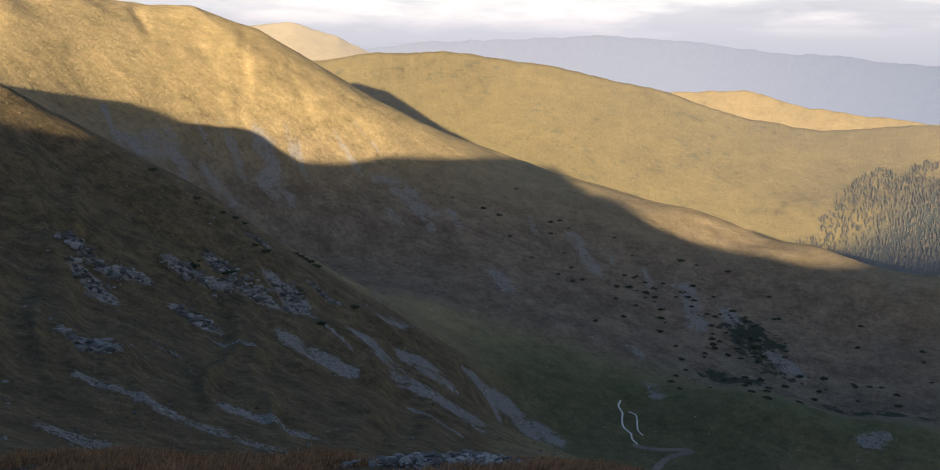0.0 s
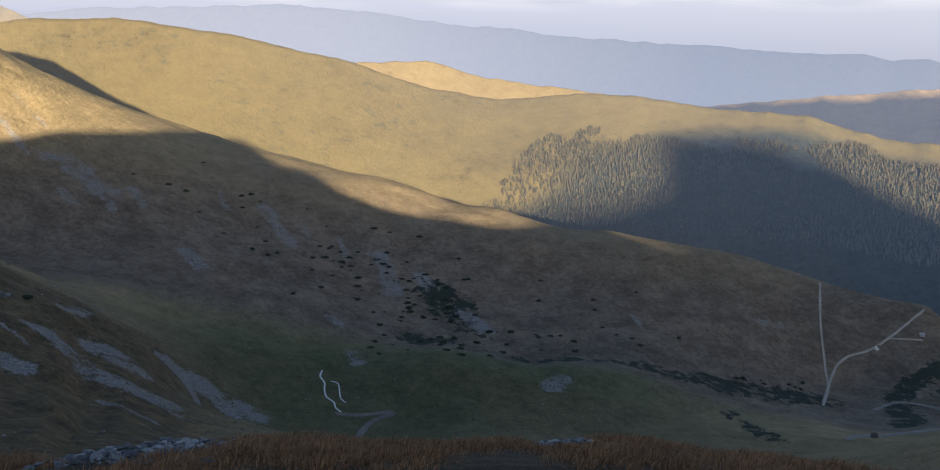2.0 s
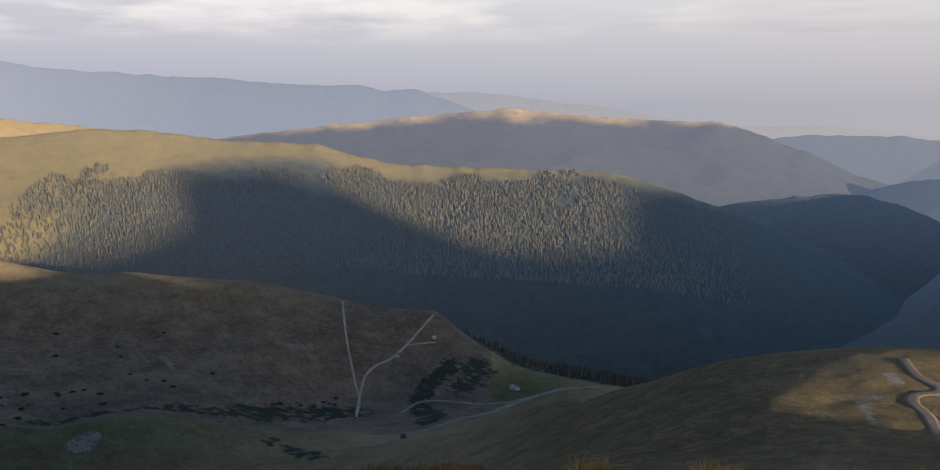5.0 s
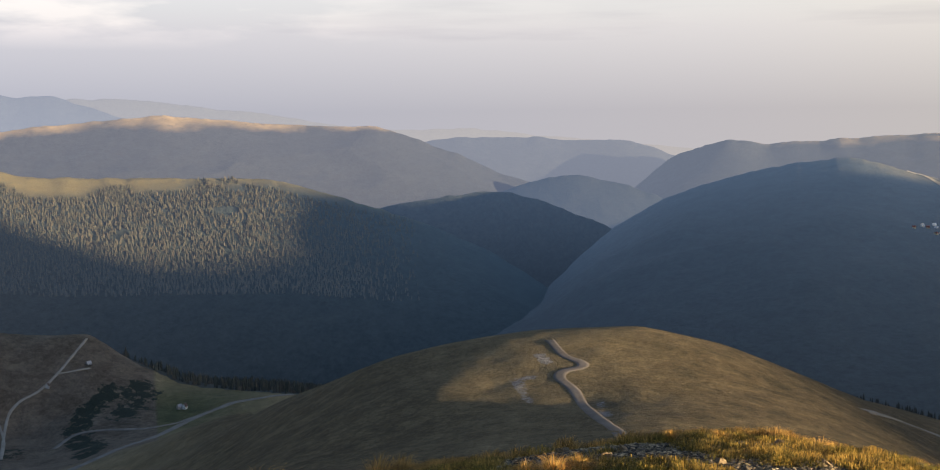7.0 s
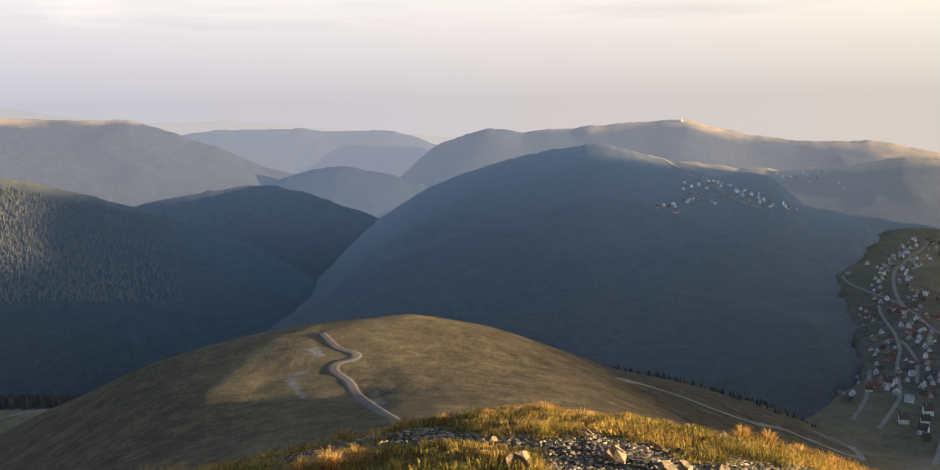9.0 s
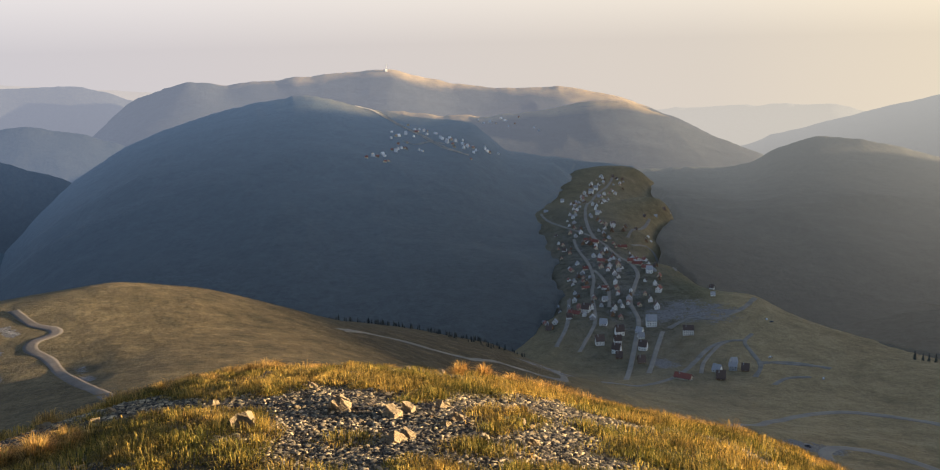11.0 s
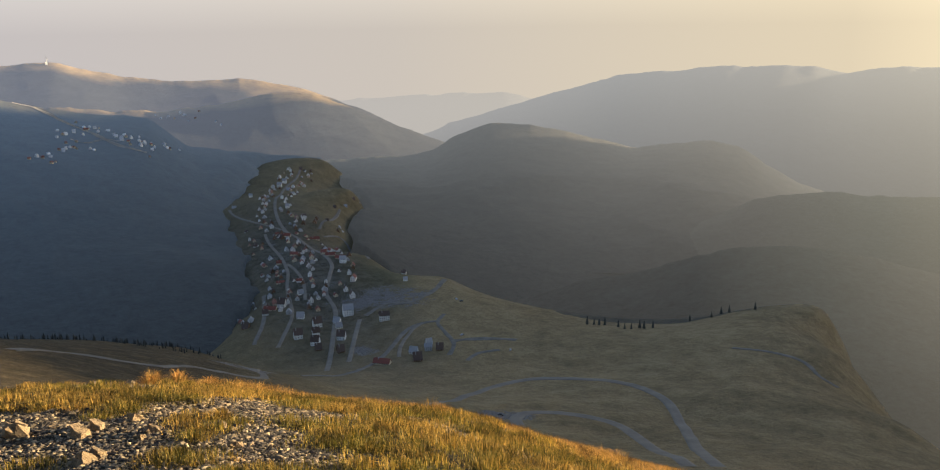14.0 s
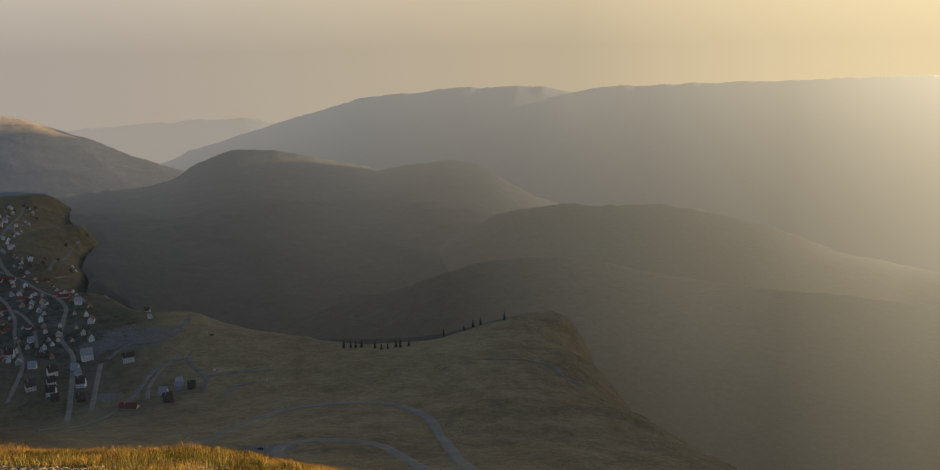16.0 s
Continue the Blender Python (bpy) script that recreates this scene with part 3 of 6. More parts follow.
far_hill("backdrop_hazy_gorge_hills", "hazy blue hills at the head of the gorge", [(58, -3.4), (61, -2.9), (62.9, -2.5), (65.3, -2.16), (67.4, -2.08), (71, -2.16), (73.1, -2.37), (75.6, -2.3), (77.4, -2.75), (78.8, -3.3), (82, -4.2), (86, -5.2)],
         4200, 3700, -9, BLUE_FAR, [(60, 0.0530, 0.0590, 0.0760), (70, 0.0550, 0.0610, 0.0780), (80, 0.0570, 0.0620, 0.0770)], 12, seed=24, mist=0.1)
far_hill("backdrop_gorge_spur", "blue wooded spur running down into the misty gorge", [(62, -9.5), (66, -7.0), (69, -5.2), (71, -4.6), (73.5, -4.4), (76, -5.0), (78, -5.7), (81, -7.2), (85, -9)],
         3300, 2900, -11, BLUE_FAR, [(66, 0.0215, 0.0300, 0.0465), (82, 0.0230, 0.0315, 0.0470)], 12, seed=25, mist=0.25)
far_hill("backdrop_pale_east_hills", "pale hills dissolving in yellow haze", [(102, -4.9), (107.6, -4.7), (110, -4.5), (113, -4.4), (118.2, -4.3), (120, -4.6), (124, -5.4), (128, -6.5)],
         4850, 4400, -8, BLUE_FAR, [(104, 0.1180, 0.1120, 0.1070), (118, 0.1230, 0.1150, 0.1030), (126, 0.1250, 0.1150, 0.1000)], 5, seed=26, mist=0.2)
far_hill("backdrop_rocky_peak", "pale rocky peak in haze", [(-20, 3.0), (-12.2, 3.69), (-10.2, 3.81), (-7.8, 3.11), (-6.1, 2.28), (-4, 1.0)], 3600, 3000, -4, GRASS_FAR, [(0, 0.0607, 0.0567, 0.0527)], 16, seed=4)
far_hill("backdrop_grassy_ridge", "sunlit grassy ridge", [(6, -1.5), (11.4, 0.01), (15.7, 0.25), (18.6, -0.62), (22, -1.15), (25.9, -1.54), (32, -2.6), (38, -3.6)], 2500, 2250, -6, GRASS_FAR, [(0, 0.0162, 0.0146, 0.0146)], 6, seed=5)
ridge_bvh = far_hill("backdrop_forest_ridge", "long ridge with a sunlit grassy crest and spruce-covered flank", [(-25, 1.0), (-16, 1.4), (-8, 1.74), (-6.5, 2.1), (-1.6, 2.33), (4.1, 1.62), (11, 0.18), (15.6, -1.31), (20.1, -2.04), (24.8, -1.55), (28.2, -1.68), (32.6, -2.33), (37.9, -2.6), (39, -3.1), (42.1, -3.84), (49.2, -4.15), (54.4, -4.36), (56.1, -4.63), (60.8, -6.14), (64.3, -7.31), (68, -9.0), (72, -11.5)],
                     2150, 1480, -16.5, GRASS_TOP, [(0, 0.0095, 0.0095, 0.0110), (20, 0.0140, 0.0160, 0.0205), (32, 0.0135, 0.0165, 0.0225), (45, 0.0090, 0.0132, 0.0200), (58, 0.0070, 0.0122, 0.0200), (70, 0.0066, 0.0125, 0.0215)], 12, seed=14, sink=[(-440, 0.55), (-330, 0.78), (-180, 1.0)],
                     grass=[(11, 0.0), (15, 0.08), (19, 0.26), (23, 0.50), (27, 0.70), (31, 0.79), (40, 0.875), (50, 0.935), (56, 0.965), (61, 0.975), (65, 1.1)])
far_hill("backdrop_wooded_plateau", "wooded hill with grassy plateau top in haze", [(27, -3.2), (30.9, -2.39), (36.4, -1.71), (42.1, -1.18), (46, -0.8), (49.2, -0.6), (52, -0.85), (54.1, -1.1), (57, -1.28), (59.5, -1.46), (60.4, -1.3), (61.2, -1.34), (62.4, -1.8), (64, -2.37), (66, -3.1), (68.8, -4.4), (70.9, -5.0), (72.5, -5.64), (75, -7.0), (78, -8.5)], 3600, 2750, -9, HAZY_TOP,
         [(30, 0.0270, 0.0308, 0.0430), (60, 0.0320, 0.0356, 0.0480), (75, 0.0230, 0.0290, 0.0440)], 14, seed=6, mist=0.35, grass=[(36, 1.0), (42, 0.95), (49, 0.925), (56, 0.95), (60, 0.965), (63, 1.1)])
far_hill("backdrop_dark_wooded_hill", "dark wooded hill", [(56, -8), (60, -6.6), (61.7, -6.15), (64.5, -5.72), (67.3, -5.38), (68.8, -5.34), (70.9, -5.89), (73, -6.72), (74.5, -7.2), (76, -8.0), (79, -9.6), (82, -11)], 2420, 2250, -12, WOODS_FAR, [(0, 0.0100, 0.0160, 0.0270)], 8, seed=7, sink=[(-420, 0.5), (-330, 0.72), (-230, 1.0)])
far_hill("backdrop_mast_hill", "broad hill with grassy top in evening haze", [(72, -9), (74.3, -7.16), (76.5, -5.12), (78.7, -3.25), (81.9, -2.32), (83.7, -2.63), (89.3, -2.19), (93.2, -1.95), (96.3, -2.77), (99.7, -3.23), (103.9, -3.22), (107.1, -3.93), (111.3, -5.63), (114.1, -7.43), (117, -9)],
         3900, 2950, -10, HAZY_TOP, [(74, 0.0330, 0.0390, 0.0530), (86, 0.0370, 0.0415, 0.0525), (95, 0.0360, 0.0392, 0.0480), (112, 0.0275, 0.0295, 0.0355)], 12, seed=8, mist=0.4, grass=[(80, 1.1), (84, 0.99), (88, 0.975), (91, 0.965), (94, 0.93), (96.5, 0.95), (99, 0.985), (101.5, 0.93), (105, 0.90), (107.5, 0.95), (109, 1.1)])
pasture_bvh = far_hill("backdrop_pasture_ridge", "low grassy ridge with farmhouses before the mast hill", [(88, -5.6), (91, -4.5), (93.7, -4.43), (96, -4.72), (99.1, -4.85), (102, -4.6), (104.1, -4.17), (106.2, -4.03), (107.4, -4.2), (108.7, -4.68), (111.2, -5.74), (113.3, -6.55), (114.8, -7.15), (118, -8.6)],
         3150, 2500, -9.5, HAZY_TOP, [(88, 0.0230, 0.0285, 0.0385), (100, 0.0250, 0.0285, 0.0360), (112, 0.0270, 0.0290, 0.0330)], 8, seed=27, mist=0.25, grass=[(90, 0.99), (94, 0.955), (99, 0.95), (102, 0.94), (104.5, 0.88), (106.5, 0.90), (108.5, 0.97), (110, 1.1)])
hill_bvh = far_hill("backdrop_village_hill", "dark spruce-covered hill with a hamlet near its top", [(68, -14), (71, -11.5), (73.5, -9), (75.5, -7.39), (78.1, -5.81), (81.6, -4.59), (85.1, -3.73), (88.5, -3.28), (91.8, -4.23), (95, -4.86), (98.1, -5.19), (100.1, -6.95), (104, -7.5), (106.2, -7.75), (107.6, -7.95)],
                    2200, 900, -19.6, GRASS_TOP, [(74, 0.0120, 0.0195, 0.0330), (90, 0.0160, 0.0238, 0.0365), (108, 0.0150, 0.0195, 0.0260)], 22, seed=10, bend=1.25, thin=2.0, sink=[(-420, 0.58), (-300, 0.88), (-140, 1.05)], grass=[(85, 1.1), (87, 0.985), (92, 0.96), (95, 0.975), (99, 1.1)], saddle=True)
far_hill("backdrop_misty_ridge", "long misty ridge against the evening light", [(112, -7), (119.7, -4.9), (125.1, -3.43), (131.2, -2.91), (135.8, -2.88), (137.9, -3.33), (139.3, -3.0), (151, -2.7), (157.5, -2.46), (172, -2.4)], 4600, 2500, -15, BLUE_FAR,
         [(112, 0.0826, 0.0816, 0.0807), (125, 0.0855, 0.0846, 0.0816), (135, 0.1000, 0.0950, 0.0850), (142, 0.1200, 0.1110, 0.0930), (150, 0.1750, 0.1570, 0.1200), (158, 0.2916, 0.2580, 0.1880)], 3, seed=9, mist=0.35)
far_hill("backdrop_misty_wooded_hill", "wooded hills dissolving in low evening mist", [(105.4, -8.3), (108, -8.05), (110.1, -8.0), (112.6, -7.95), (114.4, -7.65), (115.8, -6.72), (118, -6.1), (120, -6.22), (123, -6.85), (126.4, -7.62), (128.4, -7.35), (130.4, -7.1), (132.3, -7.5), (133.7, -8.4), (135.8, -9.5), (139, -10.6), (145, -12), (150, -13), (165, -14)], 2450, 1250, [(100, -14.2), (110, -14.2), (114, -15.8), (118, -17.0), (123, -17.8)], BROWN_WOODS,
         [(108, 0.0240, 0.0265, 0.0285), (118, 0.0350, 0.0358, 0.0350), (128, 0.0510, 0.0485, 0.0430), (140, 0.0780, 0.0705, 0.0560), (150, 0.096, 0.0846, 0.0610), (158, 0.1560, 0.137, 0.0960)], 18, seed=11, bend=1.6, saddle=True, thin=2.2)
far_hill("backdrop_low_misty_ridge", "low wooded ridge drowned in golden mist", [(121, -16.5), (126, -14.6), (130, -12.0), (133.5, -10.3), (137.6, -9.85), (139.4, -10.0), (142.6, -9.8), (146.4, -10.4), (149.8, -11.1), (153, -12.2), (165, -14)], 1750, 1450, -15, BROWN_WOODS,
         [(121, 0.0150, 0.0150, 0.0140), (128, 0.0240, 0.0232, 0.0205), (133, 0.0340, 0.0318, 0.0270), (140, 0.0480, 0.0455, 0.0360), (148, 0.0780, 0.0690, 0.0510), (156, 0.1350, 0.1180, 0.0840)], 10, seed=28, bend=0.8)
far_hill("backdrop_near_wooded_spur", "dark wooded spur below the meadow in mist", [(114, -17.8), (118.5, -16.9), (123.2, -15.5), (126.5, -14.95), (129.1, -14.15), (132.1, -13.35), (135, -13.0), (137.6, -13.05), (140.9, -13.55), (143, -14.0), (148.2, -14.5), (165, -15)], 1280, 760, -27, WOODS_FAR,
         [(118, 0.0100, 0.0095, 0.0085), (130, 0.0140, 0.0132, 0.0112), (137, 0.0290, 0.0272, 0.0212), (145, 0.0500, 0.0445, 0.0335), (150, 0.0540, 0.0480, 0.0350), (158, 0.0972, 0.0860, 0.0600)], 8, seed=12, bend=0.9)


def screen(u, over):
    """Bearing and elevation of the added sunward range so that its shade passes `over` metres above eye height at u
    metres across the light.
    """
    along = math.sqrt(4850 ** 2 - u * u)
    return SUN_AZ - math.degrees(math.asin(u / 4850)), math.degrees(math.atan((over + along * math.tan(radians(SUN_EL))) / 4850))


# profile of a range added out of view to shape shadows on the slopes
SHADE_SKYLINE = [(2277, -150), (2150, -150), (1930, -80), (1700, -48), (1602, -49), (1525, -65), (1430, -110), (1383, -145), (1302, -150), (1217, -148), (1148, -130), (1092, -92), (1037, -38), (999, 0), (960, 26), (911, 44), (830, 54), (747, 58), (712, 42), (690, -46), (640, -58), (575, -72), (474, -88), (430, -94), (394, -97), (300, -99), (215, -100), (138, -90), (93, -69), (56, -42), (29, -30), (12, -60), (0, -190), (-600, -190), (-1500, -250)]
far_hill("backdrop_south_range", "unseen range added on the sunward side to shade the slopes", [screen(u, over) for u, over in SHADE_SKYLINE], 4850, 4300, -6, BLUE_FAR, [(0, 0.0486, 0.0446, 0.0365)], 0, seed=13, step=0.07)


# ---------- land cover: scree, outcrops ----------
ROADS = {
    "main_street": (4.4, "asphalt", [(758, -236), (874, -281), (953, -310), (1005, -317), (1060, -340), (1111, -359), (1200, -369), (1294, -373), (1342, -367), (1417, -377), (1551, -410), (1757, -484), (1858, -533), (1963, -578)]),
    "forest_edge_street": (3.6, "asphalt", [(868, -223), (920, -248), (962, -265), (1053, -286), (1105, -302), (1200, -321), (1296, -330), (1347, -338)]),
    "side_street": (3.4, "asphalt", [(996, -290), (1055, -306), (1112, -313), (1157, -316)]),
    "walled_street": (4.2, "asphalt", [(781, -264), (865, -301), (910, -322)]),
    "lower_road": (4.2, "gravel", [(719, -203), (726, -242), (775, -293), (839, -342), (855, -370), (853, -385)]),
    "steep_lane": (3.4, "asphalt", [(767, -307), (804, -325), (841, -352), (855, -370)]),
    "upper_road": (5, "gravel", [(916, -330), (935, -361), (923, -384), (949, -425), (993, -459)]),
    "east_lane": (3.8, "gravel", [(747, -348), (779, -368), (819, -377), (850, -384), (871, -401)]),
    "field_track": (5, "gravel", [(784, -371), (780, -399), (756, -424)]),
    "wood_lane": (4, "gravel", [(889, -205), (961, -234), (1064, -261)]),
    "far_lane": (4, "gravel", [(1340, -417), (1504, -506)]),
    "rim_lane": (3.4, "gravel", [(1319, -416), (1319, -454), (1140, -420)]),
    "west_loop": (3.6, "asphalt", [(1575, -338), (1516, -336), (1415, -350), (1334, -365)]),
    "meadow_road": (6.5, "asphalt", [(510, -202), (607, -303), (636, -361), (615, -395), (573, -418), (517, -410), (454, -376), (374, -323), (333, -299)]),
    "hairpin_road": (7, "asphalt", [(485, -273), (505, -282), (516, -299), (502, -322), (470, -337), (416, -319), (337, -285)]),
    "east_track": (4, "gravel", [(600, -547), (557, -579), (527, -573), (510, -577)]),
    "spur_track": (4, "gravel", [(721, -353), (738, -373), (736, -395)]),
    "spur_track_b": (4, "gravel", [(788, -371), (762, -421)]),
    "dome_trail": (3.5, "dirt", [(364, 122), (342, 109), (333, 99), (326, 98), (319, 102), (310, 100), (297, 91), (264, 76), (230, 60), (196, 46)]),
    "flank_road": (4, "gravel", [(395, 3), (441, -17), (447, -40), (457, -60), (484, -80), (519, -123), (585, -135), (645, -150)]),
    "crest_trail": (2.4, "bare", [(782, 969), (727, 895), (690, 837), (667, 801), (619, 749)]),
    "spur_trail": (2.4, "bare", [(858, 876), (838, 868), (763, 841), (717, 839), (683, 817), (623, 754)]),
    "hut_lane": (1.8, "bare", [(782, 847), (818, 830)]),
    "valley_road": (7, "gravel", [(525, 604), (580, 628), (640, 632), (709, 645), (794, 664), (858, 650), (925, 628)]),
    "field_lane": (4, "gravel", [(668, 735), (708, 743), (741, 684), (792, 667)]),
    "white_trail": (1.25, "chalk", [(130, 785), (126.5, 774), (128, 762), (125.5, 748), (125, 734), (128.5, 722), (128, 712), (132, 703)]),
    "white_trail_b": (0.95, "chalk", [(134, 766), (139, 760), (136, 733), (139, 723)]),
    "grey_track": (5, "dirt", [(126, 701), (147, 702), (172, 704), (148, 684), (131, 642)]),
}
SCREE = {
    "A": [(-96, 516, -67, 512, 12), (-56, 632, -24, 680, 9), (-67, 578, -33, 556, 11), (-36, 596, -16, 589, 16), (-37, 551, 3, 547, 13), (-12, 548, 9, 529, 8), (3, 689, 30, 695, 12), (26, 697, 61, 683, 18), (48, 682, 68, 640, 10), (-77, 746, -39, 734, 5), (-87, 345, -61, 346, 9)],
    "A2": [(-129, 313, -97, 301, 5), (-97, 301, -56, 292, 6), (-105, 238, -88, 244, 9), (-102, 571, -67, 546, 3), (-140, 411, -124, 407, 3), (-128, 468, -107, 465, 4), (-31, 516, -4, 497, 4), (5, 700, 40, 640, 5)],
    "R": [(-188, 465, -178, 453, 11), (-192, 491, -185, 488, 7), (-182, 498, -176, 504, 8), (-150, 487, -132, 484, 8), (-166, 543, -148, 546, 12), (-156, 579, -148, 574, 10), (-134, 558, -120, 558, 13), (-120, 593, -106, 575, 13), (-148, 351, -137, 351, 8), (-207, 494, -197, 488, 9), (-144, 636, -137, 634, 4), (-103, 619, -87, 614, 4)],
    "B": [(-347, 918, -321, 879, 5), (-320, 889, -286, 952, 15), (-313, 933, -296, 967, 6), (-267, 1039, -234, 992, 5), (-254, 1031, -235, 999, 5), (-284, 941, -262, 900, 8), (-267, 963, -232, 955, 10), (-229, 1060, -212, 1033, 17), (-208, 1102, -194, 1058, 5), (-197, 1094, -180, 1048, 5), (-214, 1010, -195, 1005, 17), (-283, 1005, -269, 996, 6), (-160, 1141, -125, 1101, 6), (-140, 1182, -110, 1158, 4), (-112, 1107, -97, 1110, 8), (-85, 1109, -50, 1084, 20), (-91, 1059, -75, 1045, 7), (-57, 1092, -42, 1056, 9), (-23, 1101, -9, 1070, 8)],
    "B2": [(125, 1132, 144, 1060, 12), (205, 1097, 206, 1051, 6), (245, 1069, 242, 989, 15), (282, 1038, 282, 997, 5), (316, 942, 315, 913, 6), (74, 1152, 78, 1110, 5), (165, 1110, 169, 1089, 4), (29, 994, 40, 968, 12), (159, 907, 165, 891, 8), (163, 821, 164, 798, 9), (-35, 918, -28, 909, 3), (494, 916, 492, 891, 4)],
    "E": [(305, 115, 310, 111, 3), (303, 113, 292, 108, 3), (292, 108, 277, 99.5, 2.5), (285, 79, 256, 69, 2.5), (340, 118, 330, 112, 3)],
    "T": [(962, -365, 944, -385, 40), (964, -334, 953, -351, 24), (817, -285, 801, -290, 14), (515, -275, 511, -283, 18)],
    "V": [(321, 734, 336, 745, 14), (647, 903, 674, 895, 8), (310, 944, 321, 911, 14), (281, 1028, 283, 998, 12)],
    "F": [(584, -122, 640, -148, 18)],
}
HOUSES = {
    "white_blocks": [(1778, -480), (1819, -501), (932, -317), (1107, -373), (1483, -411), (1395, -411), (891, -342)],
    "red_roofs": [(1198, -339), (1325, -350), (1313, -359), (1149, -371), (1127, -377), (1388, -541), (1455, -591), (1078, -285), (754, -286), (1170, -309), (1164, -367), (1058, -303), (987, -248), (1302, -398)],
    "small": [(910, -276), (883, -266), (912, -298), (895, -294), (858, -284), (820, -270), (822, -264), (792, -348), (747, -317), (772, -324), (773, -339), (767, -348), (1020, -292), (990, -262), (973, -239), (957, -214), (884, -248), (941, -268), (1554, -557), (1547, -545), (1521, -521), (1504, -497), (1390, -446), (1401, -324), (1298, -312), (1581, -348), (1700, -405), (1954, -575), (1944, -580), (1736, -485), (1667, -472), (998, -411), (1041, -427), (856, -257), (841, -255)],
    "huts": [(821, 838), (812, 701), (815, 696), (560, 612), (759, 837)],
    "village": [(94.3, -5.45), (94.8, -5.66), (95.1, -5.73), (95.5, -5.83), (95.8, -5.9), (96.2, -6.15), (96.5, -6.14), (96.8, -6.28), (97.0, -6.31), (97.4, -6.49), (97.8, -6.59), (98.0, -6.76), (98.4, -6.96), (98.8, -6.92), (99.2, -7.02), (93.9, -6.44), (93.5, -6.08), (93.3, -6.61), (93.8, -6.79), (92.9, -6.79), (92.4, -7.07), (91.9, -7.21), (92.5, -7.32), (94.3, -6.79), (95.0, -6.78), (93.6, -5.56), (94.1, -5.91), (97.1, -6.59), (97.6, -6.83), (98.1, -7.03)],
}
THICKETS = [(330, 846, 443, 804, 7), (443, 804, 515, 784, 14), (515, 784, 604, 770, 26), (604, 770, 640, 765, 20), (680, 714, 728, 762, 18), (735, 765, 800, 785, 16), (761, 732, 833, 771, 22), (650, 676, 690, 700, 16), (228, 881, 267, 874, 14), (292, 986, 307, 924, 30), (481, 703, 471, 620, 10)]
CREST_TREES = [(781, -519), (776, -524), (773, -528), (770, -533), (754, -538), (739, -535), (735, -540), (735, -550), (729, -551), (727, -560), (743, -619), (723, -630), (728, -647), (724, -654), (1168, -1074), (701, -667)]
CARS = [(910, -434), (902, -436), (730, -402), (513, -275), (798, -386)]


def stroke_mask(x, y, strokes, soft=1.1):
    m = np.zeros(len(x))
    for x0, y0, x1, y1, w in strokes:
        dx, dy = x1 - x0, y1 - y0
        t = np.clip(((x - x0) * dx + (y - y0) * dy) / (dx * dx + dy * dy + 1e-6), 0, 1)
        d = np.hypot(x - x0 - t * dx, y - y0 - t * dy)
        m = np.maximum(m, np.clip(1.0 - (d - w * 0.5) / (w * soft), 0, 1))
    return m


scree_mask = np.maximum(stroke_mask(gx, gy, [s for k, v in SCREE.items() if k[0] != "B" for s in v], 0.7), 0.92 * stroke_mask(gx, gy, SCREE["B"] + SCREE["B2"], 0.9))
town_mask = np.clip(1.35 - np.hypot((gx - 1160 - (gy + 340) * 0.2) / 460, (gy + 275 + 0.125 * (gx - 750)) / 88), 0, 1)
green_mask = np.clip(1.2 - np.hypot((gx - 300) / 260, (gy - 790) / 190), 0, 1) + np.clip(1.2 - np.hypot((gx - 760) / 110, (gy - 880) / 90), 0, 1) \
    + np.clip(1.2 - np.hypot((gx - 790) / 160, (gy - 700) / 90), 0, 1) + np.clip(1.2 - np.hypot((gx - 1020) / 150, (gy + 400) / 70), 0, 1) \
    + np.clip(1.1 - np.hypot((gx - 110) / 160, (gy - 650) / 160), 0, 1) + 0.6 * np.clip(1.2 - np.hypot((gx - 60) / 130, (gy - 800) / 90), 0, 1)
thicket_mask = stroke_mask(gx, gy, THICKETS, 0.8)
ground.data.attributes["green"].data.foreach_set("value", np.clip(green_mask, 0, 1).astype(np.float32))
ground.data.attributes["thicket"].data.foreach_set("value", np.clip(thicket_mask, 0, 1).astype(np.float32))
ground.data.attributes["trodden"].data.foreach_set("value", np.clip(town_mask, 0, 1).astype(np.float32))
scree_mask = np.maximum(scree_mask, town_mask * 0.42)
ground.data.attributes["scree"].data.foreach_set("value", scree_mask.astype(np.float32))


# ---------- helpers for things ----------
def part(name, bm, mat, parent=None, label=""):
    """Links a bmesh as one mesh object, under a thing or a part if given."""
    me = bpy.data.meshes.new(name)
    bm.to_mesh(me)
    bm.free()
    if mat is not None:
        me.materials.append(mat)
    ob = new(name, me)
    if parent is not None:
        ob.parent = parent
    if label:
        ob["label"] = label
    return ob


def box(bm, x0, x1, y0, y1, z0, z1):
    m = Matrix.Translation(((x0 + x1) / 2, (y0 + y1) / 2, (z0 + z1) / 2)) @ Matrix.Diagonal((x1 - x0, y1 - y0, z1 - z0, 1))
    return bmesh.ops.create_cube(bm, size=1, matrix=m)


def spot(x, y, lift=0.0):
    return Vector((x, y, float(height([x], [y])[0]) + lift))


